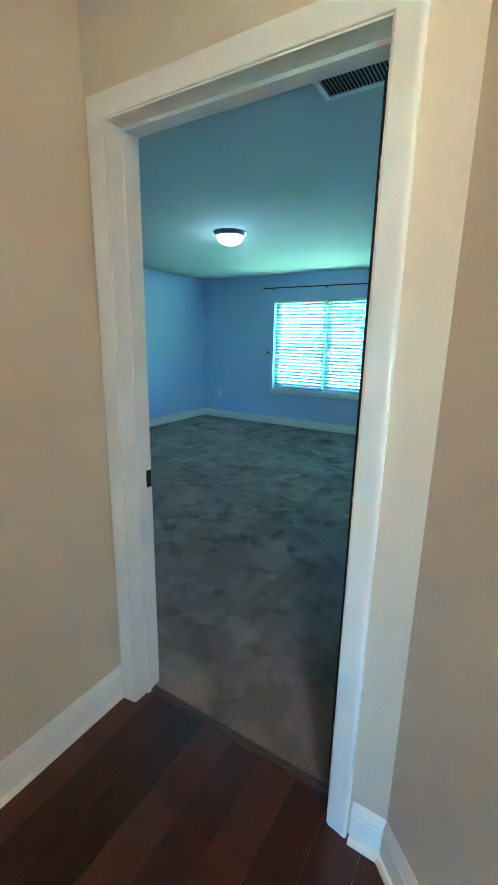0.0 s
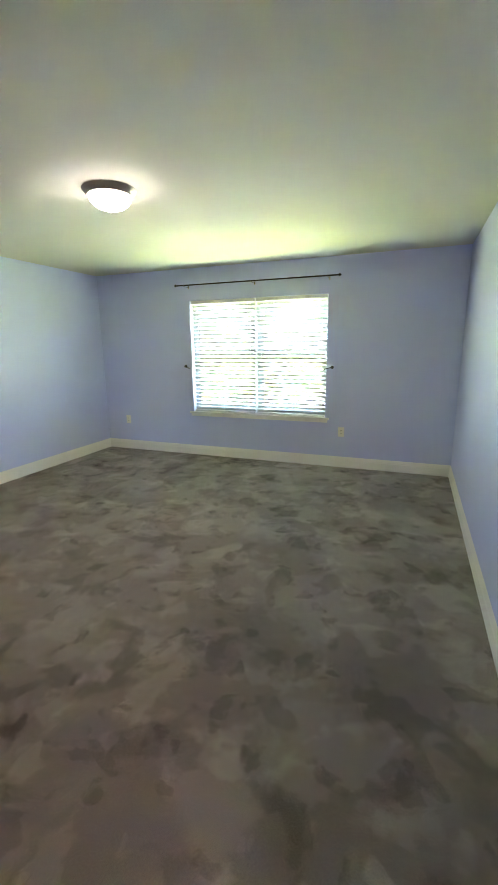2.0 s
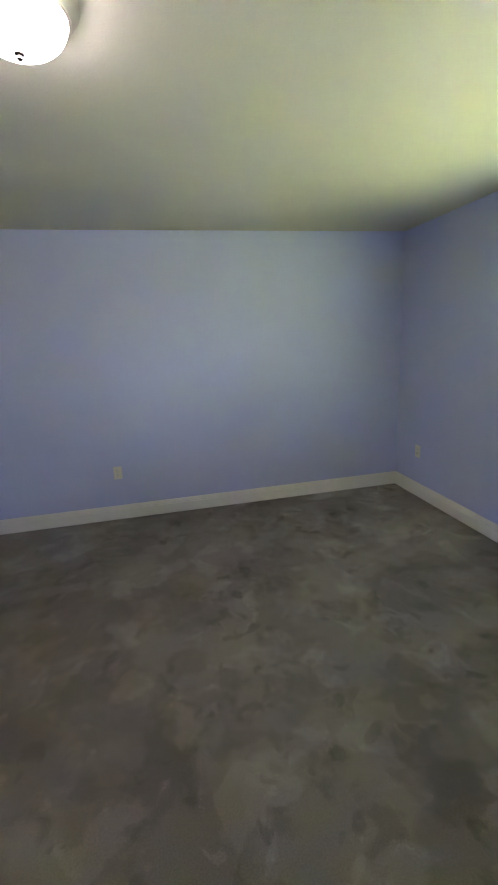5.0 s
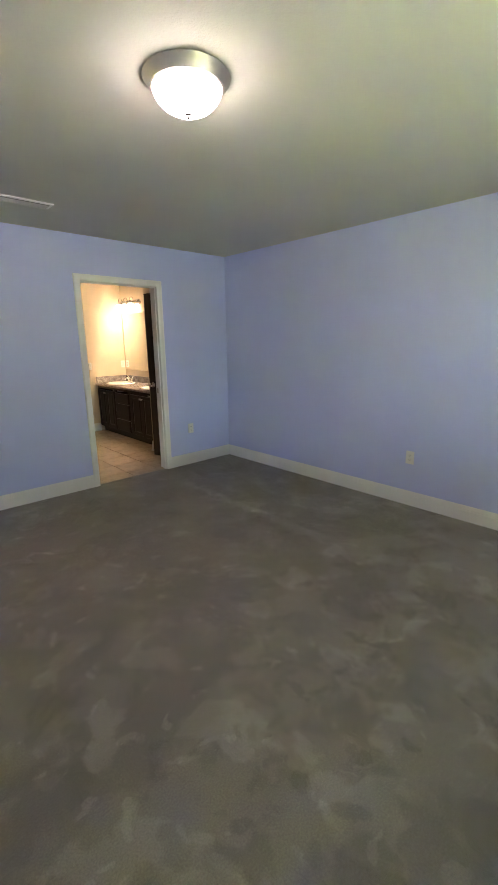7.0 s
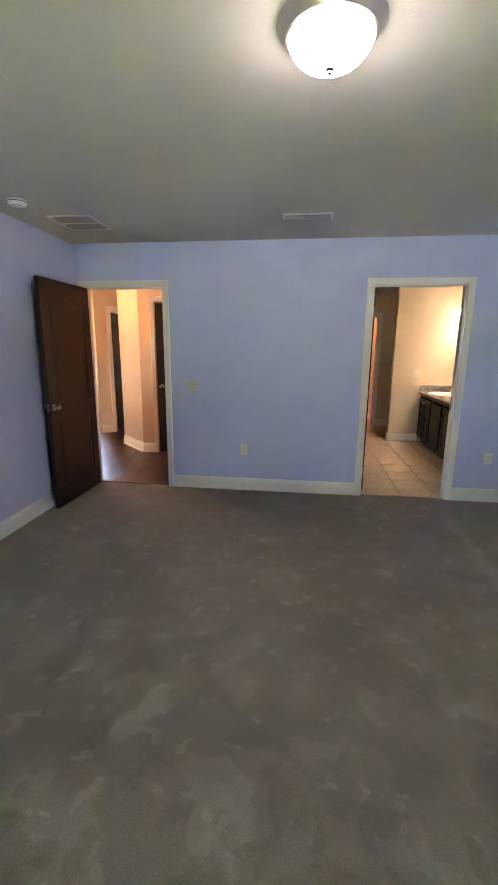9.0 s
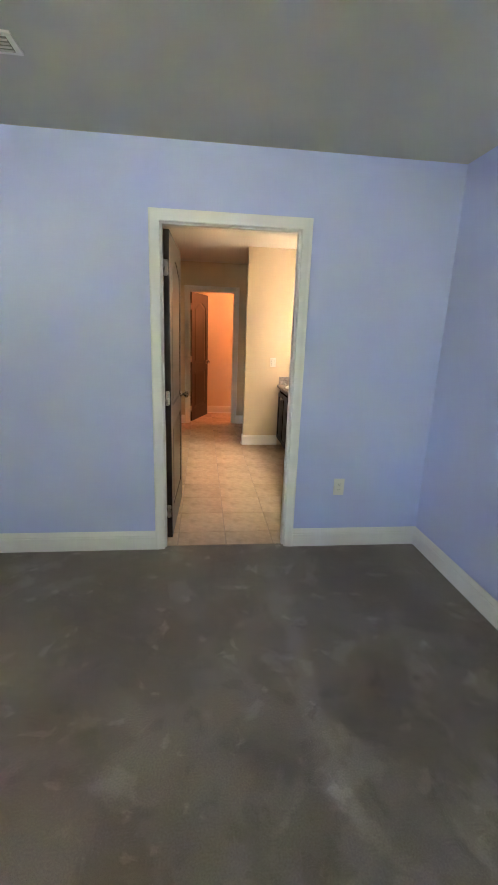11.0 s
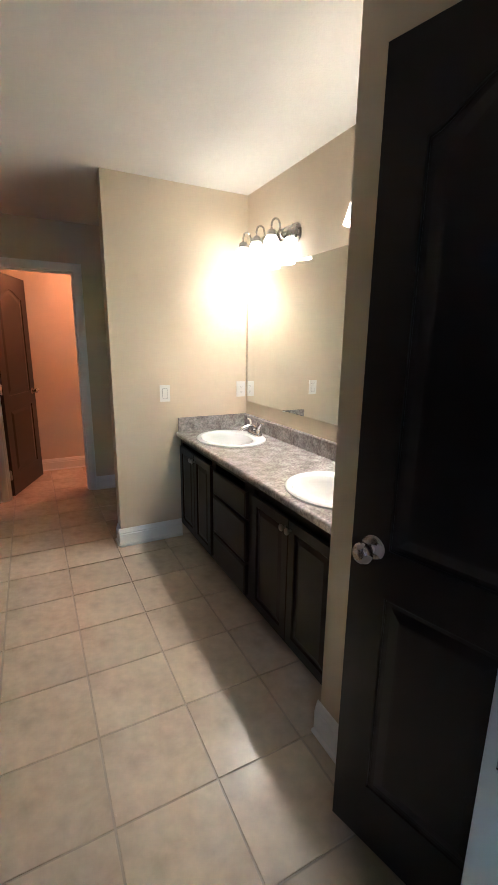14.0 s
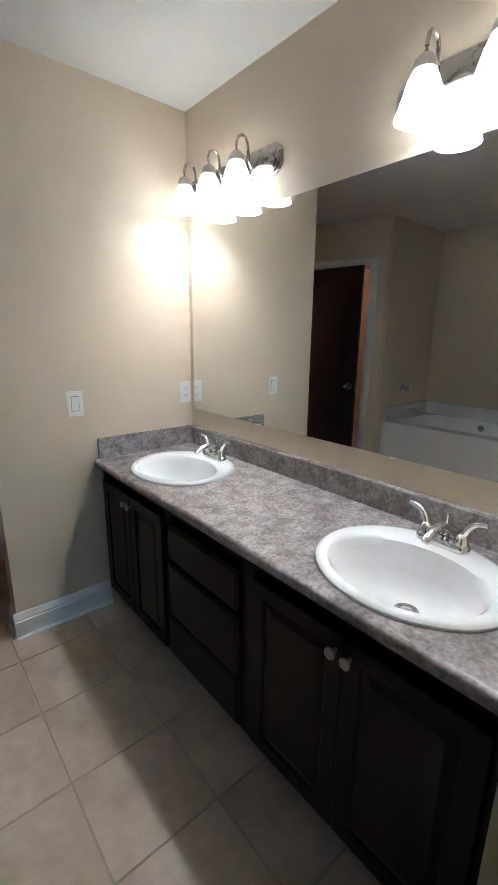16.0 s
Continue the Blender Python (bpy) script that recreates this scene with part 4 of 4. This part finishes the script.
def vanity_light(y):
    root = thing("vanity_light", "three-bulb nickel wall light with glass shades", "wall light", pose(XW, y, 2.072), "lights over the mirror")
    for i, (d, e) in enumerate(((0.0, 0.010), (0.012, 0.018), (0.022, 0.025))):
        bm = B()
        w, hh = 0.338 - d, 0.058 - d
        loft(bm, [[(x, (w - hh if math.cos(a) > 0 else hh - w) + r * math.cos(a), r * math.sin(a)) for a in [2 * math.pi * k / 32 + 0.01 for k in range(32)]] for x, r in ((0.0 if i == 0 else e - 0.009, hh), (e - 0.003, hh), (e, hh - 0.004))])
        part("back_plate", bm, NICKEL, root, "stepped satin nickel back plate", True)
    for dy in (-0.190, 0.0, 0.190):
        pts = [(0.02, dy, -0.005), (0.038, dy, -0.012), (0.054, dy, 0.015), (0.058, dy, 0.055), (0.066, dy, 0.080), (0.086, dy, 0.090), (0.106, dy, 0.080), (0.115, dy, 0.056), (0.115, dy, 0.020)]
        arm = part("arm", tube(B(), pts, 0.006, 10), NICKEL, root, "curved nickel arm", True)
        m = Matrix.Translation((0.115, dy, 0))
        part("socket_cup", lathe(B(), [(0.009, 0.028), (0.018, 0.026), (0.026, 0.018), (0.031, 0.004), (0.032, -0.008), (0.028, -0.010)], 24, m), BRONZE, arm, "pewter socket cup", True)
        part("glass_shade", lathe(B(), [(0.029, -0.009), (0.034, -0.016), (0.041, -0.032), (0.049, -0.058), (0.058, -0.088), (0.067, -0.112), (0.0665, -0.1145), (0.0645, -0.113), (0.055, -0.088), (0.046, -0.058), (0.038, -0.033), (0.028, -0.014)], 32, m), GL_VAN, arm, "glowing bell-shaped glass shade", True)
        part("bulb", lathe(B(), [(0.010, -0.010), (0.012, -0.020), (0.020, -0.034), (0.024, -0.050), (0.019, -0.064), (0.006, -0.071)], 16, m), GL_BULB, arm, "lit bulb", True)


vanity_light(-2.415)
vanity_light(-1.265)
plate("rocker", Matrix.Translation((-4.061, -2.77, 1.09)) @ FACE_N, "white rocker switch on the beige wall")
plate("outlet", Matrix.Translation((-4.655, -2.77, 1.10)) @ FACE_N, "white double outlet beside the mirror")

# tub
tx0, tx1, ty0, ty1, th = -2.27, BXE - 0.002, -3.048, -1.52, 0.595
tub = thing("bathtub", "white built-in acrylic bathtub with a panelled apron", "bathtub")
cx, cy = (tx0 + tx1) / 2 + 0.03, (ty0 + ty1) / 2


def rrect(hx, hy, r, z, n=8):
    return [(cx + sx * (hx - r) + r * math.cos(a + i * math.pi / 2 / n), cy + sy * (hy - r) + r * math.sin(a + i * math.pi / 2 / n), z) for sx, sy, a in ((1, 1, 0), (-1, 1, math.pi / 2), (-1, -1, math.pi), (1, -1, 1.5 * math.pi)) for i in range(n + 1)]


hx, hy = (tx1 - tx0) / 2, (ty1 - ty0) / 2
out = [(cx - 0.03 + (hx if p[0] > cx else -hx) * 1.0, cy + (hy if p[1] > cy else -hy), th) for p in rrect(hx, hy, 0.01, th)]
loft_r = [[(p[0], p[1], th) for p in out], rrect(hx - 0.09, hy - 0.10, 0.16, th), rrect(hx - 0.105, hy - 0.115, 0.16, th - 0.02), rrect(hx - 0.15, hy - 0.20, 0.18, 0.16), rrect(hx - 0.22, hy - 0.30, 0.15, 0.11)]
bm = loft(B(), loft_r, True, False)
bm.faces.new([bm.verts.new(p) for p in rrect(hx - 0.22, hy - 0.30, 0.15, 0.11)])
part("basin", bm, TUBM, tub, "", True)
part("apron", rounded(box(B(), tx0 - 0.012, ty0, 0.0, tx0 + 0.02, ty1, th - 0.002), 0.006), TUBM, tub, "white apron panel", True)
bm = rounded(box(B(), tx0 - 0.012, ty0, th + 0.001, tx1, ty0 + 0.035, 0.725), 0.012)
rounded(box(bm, tx1 - 0.035, ty0 + 0.036, th + 0.001, tx1, ty1, 0.725), 0.004)
part("wall_flange", bm, TUBM, tub, "white raised flange against the walls", True)
part("end_panel", box(B(), tx0 + 0.02, ty1 - 0.02, 0.0, tx1, ty1, th - 0.002), TUBM, tub)
part("overflow", lathe(B(), [(0.032, 0), (0.030, 0.008), (0.012, 0.012)], 20, Matrix.Translation((tx1 - 0.086, -2.40, 0.525)) @ Matrix.Rotation(radians(-90), 4, "Y")), CHROME, tub, "chrome overflow disc", True)
tf = thing("tub_filler", "chrome tub spout and valve on the end wall", "faucet", pose(-1.90, -3.05, 0))
part("spout", tube(B(), [(0.04, 0.034, 0.668), (0.04, 0.09, 0.668), (0.04, 0.15, 0.660), (0.04, 0.17, 0.643)], [0.022, 0.022, 0.020, 0.016], 14), CHROME, tf, "", True)
part("valve_rose", lathe(B(), [(0.05, 0), (0.048, 0.008), (0.02, 0.014), (0.018, 0.05), (0.024, 0.055), (0.022, 0.085)], 24, Matrix.Translation((-0.05, 0, 0.90)) @ Matrix.Rotation(radians(-90), 4, "X")), CHROME, tf, "chrome valve handle", True)

# ==== OUTSIDE ====
gm = B()
box(gm, -60, YN + 0.16, -0.62, 60, 90, -0.45)
box(gm, -60, -90, -0.62, 60, -4.75, -0.45)
box(gm, 3.62, -4.75, -0.62, 60, YN + 0.16, -0.45)
box(gm, -60, -4.75, -0.62, XW - 0.12, YN + 0.16, -0.45)
structure("ground", gm, GRASS, "sunlit green lawn round the house", "ground")
structure("driveway", box(B(), -7.0, 9.5, -0.46, 5.0, 16.0, -0.43), CONC, "pale concrete drive slab in the sun", "driveway")

def tree(x, y, h, r, seed):
    rnd = random.Random(seed)
    root = thing("tree", "leafy green tree beyond the lawn", "tree", pose(x, y, -0.45), "trees outside the window")
    bm = tube(B(), [(0, 0, 0), (0.05, 0, h * 0.3), (-0.05, 0.05, h * 0.6), (0, 0, h * 0.85)], [0.2, 0.15, 0.10, 0.03], 10)
    for k in range(7):
        a = rnd.uniform(0, 6.28)
        z = h * rnd.uniform(0.35, 0.7)
        tube(bm, [(0, 0, z), (r * 0.4 * math.cos(a), r * 0.4 * math.sin(a), z + h * 0.1), (r * 0.8 * math.cos(a), r * 0.8 * math.sin(a), z + h * 0.16)], [0.07, 0.05, 0.015], 6)
    part("trunk", bm, BARK, root)
    verts, faces = [], []
    for k in range(2600):
        a, u = rnd.uniform(0, 6.28), rnd.uniform(-1, 1)
        rr = r * rnd.uniform(0.45, 1.0) ** 0.5 * (0.75 + 0.35 * noise.noise((math.cos(a) * 1.5, math.sin(a) * 1.5, u * 1.5 + seed)))
        c = Vector((rr * math.cos(a) * math.sqrt(1 - u * u), rr * math.sin(a) * math.sqrt(1 - u * u), h * 0.66 + u * h * 0.34))
        q = Euler((rnd.uniform(0, 6.28), rnd.uniform(0, 6.28), rnd.uniform(0, 6.28))).to_matrix()
        s = rnd.uniform(0.09, 0.2)
        i = len(verts)
        verts += [c + q @ Vector(p) for p in ((-s, 0, 0), (0, -s * 0.5, 0), (s, 0, 0), (0, s * 0.5, s * 0.15))]
        faces.append((i, i + 1, i + 2, i + 3))
    me = bpy.data.meshes.new("crown")
    me.from_pydata(verts, [], faces)
    me.materials.append(LEAF)
    ob = new("crown", me)
    ob.parent = root
    tagged(ob, "", "", "", "stuff")


tree(-3.6, 20, 7.5, 3.0, 1)
tree(0.2, 23, 9.0, 3.6, 2)
tree(-7.5, 24, 8.0, 3.4, 3)

# ==== pieces of the floors, last ====
hall = structure("floor_hall", box(B(), -1.0, -4.62, -0.08, 3.5, -0.055, -0.016), DARKP, "dark reddish brown hardwood plank floor", "floor")
x = -0.985
rnd = random.Random(5)
pm = {}
while x < 3.3:
    y = -0.056
    while y > -4.6:
        ln = rnd.choice((0.6, 0.8, 1.0, 1.2))
        e = max(y - ln, -4.6)
        key = round(y - e, 3)
        if key not in pm:
            bm = B()
            w, k = 0.1266, 0.0007
            loft(bm, [[(0.0005, 0, -0.016), (w - 0.0005, 0, -0.016), (w - 0.0005, -key + 0.001, -0.016), (0.0005, -key + 0.001, -0.016)], [(0.0005, 0, -k), (w - 0.0005, 0, -k), (w - 0.0005, -key + 0.001, -k), (0.0005, -key + 0.001, -k)], [(k, -k, 0), (w - k, -k, 0), (w - k, -key + k, 0), (k, -key + k, 0)]])
            ob = part("plank", bm, PLANK, hall)
            pm[key] = ob.data
        else:
            ob = new("plank", pm[key])
            ob.parent = hall
        ob.location = (x, y, 0)
        y = e
    x += 0.127

bath = structure("floor_bathroom", box(B(), XW, -5.04, -0.08, -1.42, -0.03, -0.004), GROUT, "beige square ceramic tile floor with grout lines", "floor")
P = 0.3375
tm = {}
nx0, ny0 = -3.670, -0.910
for i in range(-4, 8):
    for j in range(-13, 4):
        x0, x1 = max(nx0 + i * P, XW), min(nx0 + (i + 1) * P, -1.44)
        y0, y1 = max(ny0 + j * P, -5.03), min(ny0 + (j + 1) * P, -0.034)
        if x1 - x0 < 0.02 or y1 - y0 < 0.02 or x1 < -4.3 and y1 > -2.8 or (x0 > -2.25 and y0 > -3.0 and y1 < -1.55):
            continue
        key = (round(x1 - x0, 3), round(y1 - y0, 3))
        if key not in tm:
            g, k = 0.0033, 0.0015
            w, d = key
            rings = [[(a, b, z) for a, b in ((q, q), (w - q, q), (w - q, d - q), (q, d - q))] for q, z in ((g, -0.004), (g, -0.0012), (g + k, 0.0))]
            ob = part("tile", loft(B(), rings), TILE, bath)
            tm[key] = ob.data
        else:
            ob = new("tile", tm[key])
            ob.parent = bath
        ob.location = (x0, y0, 0)
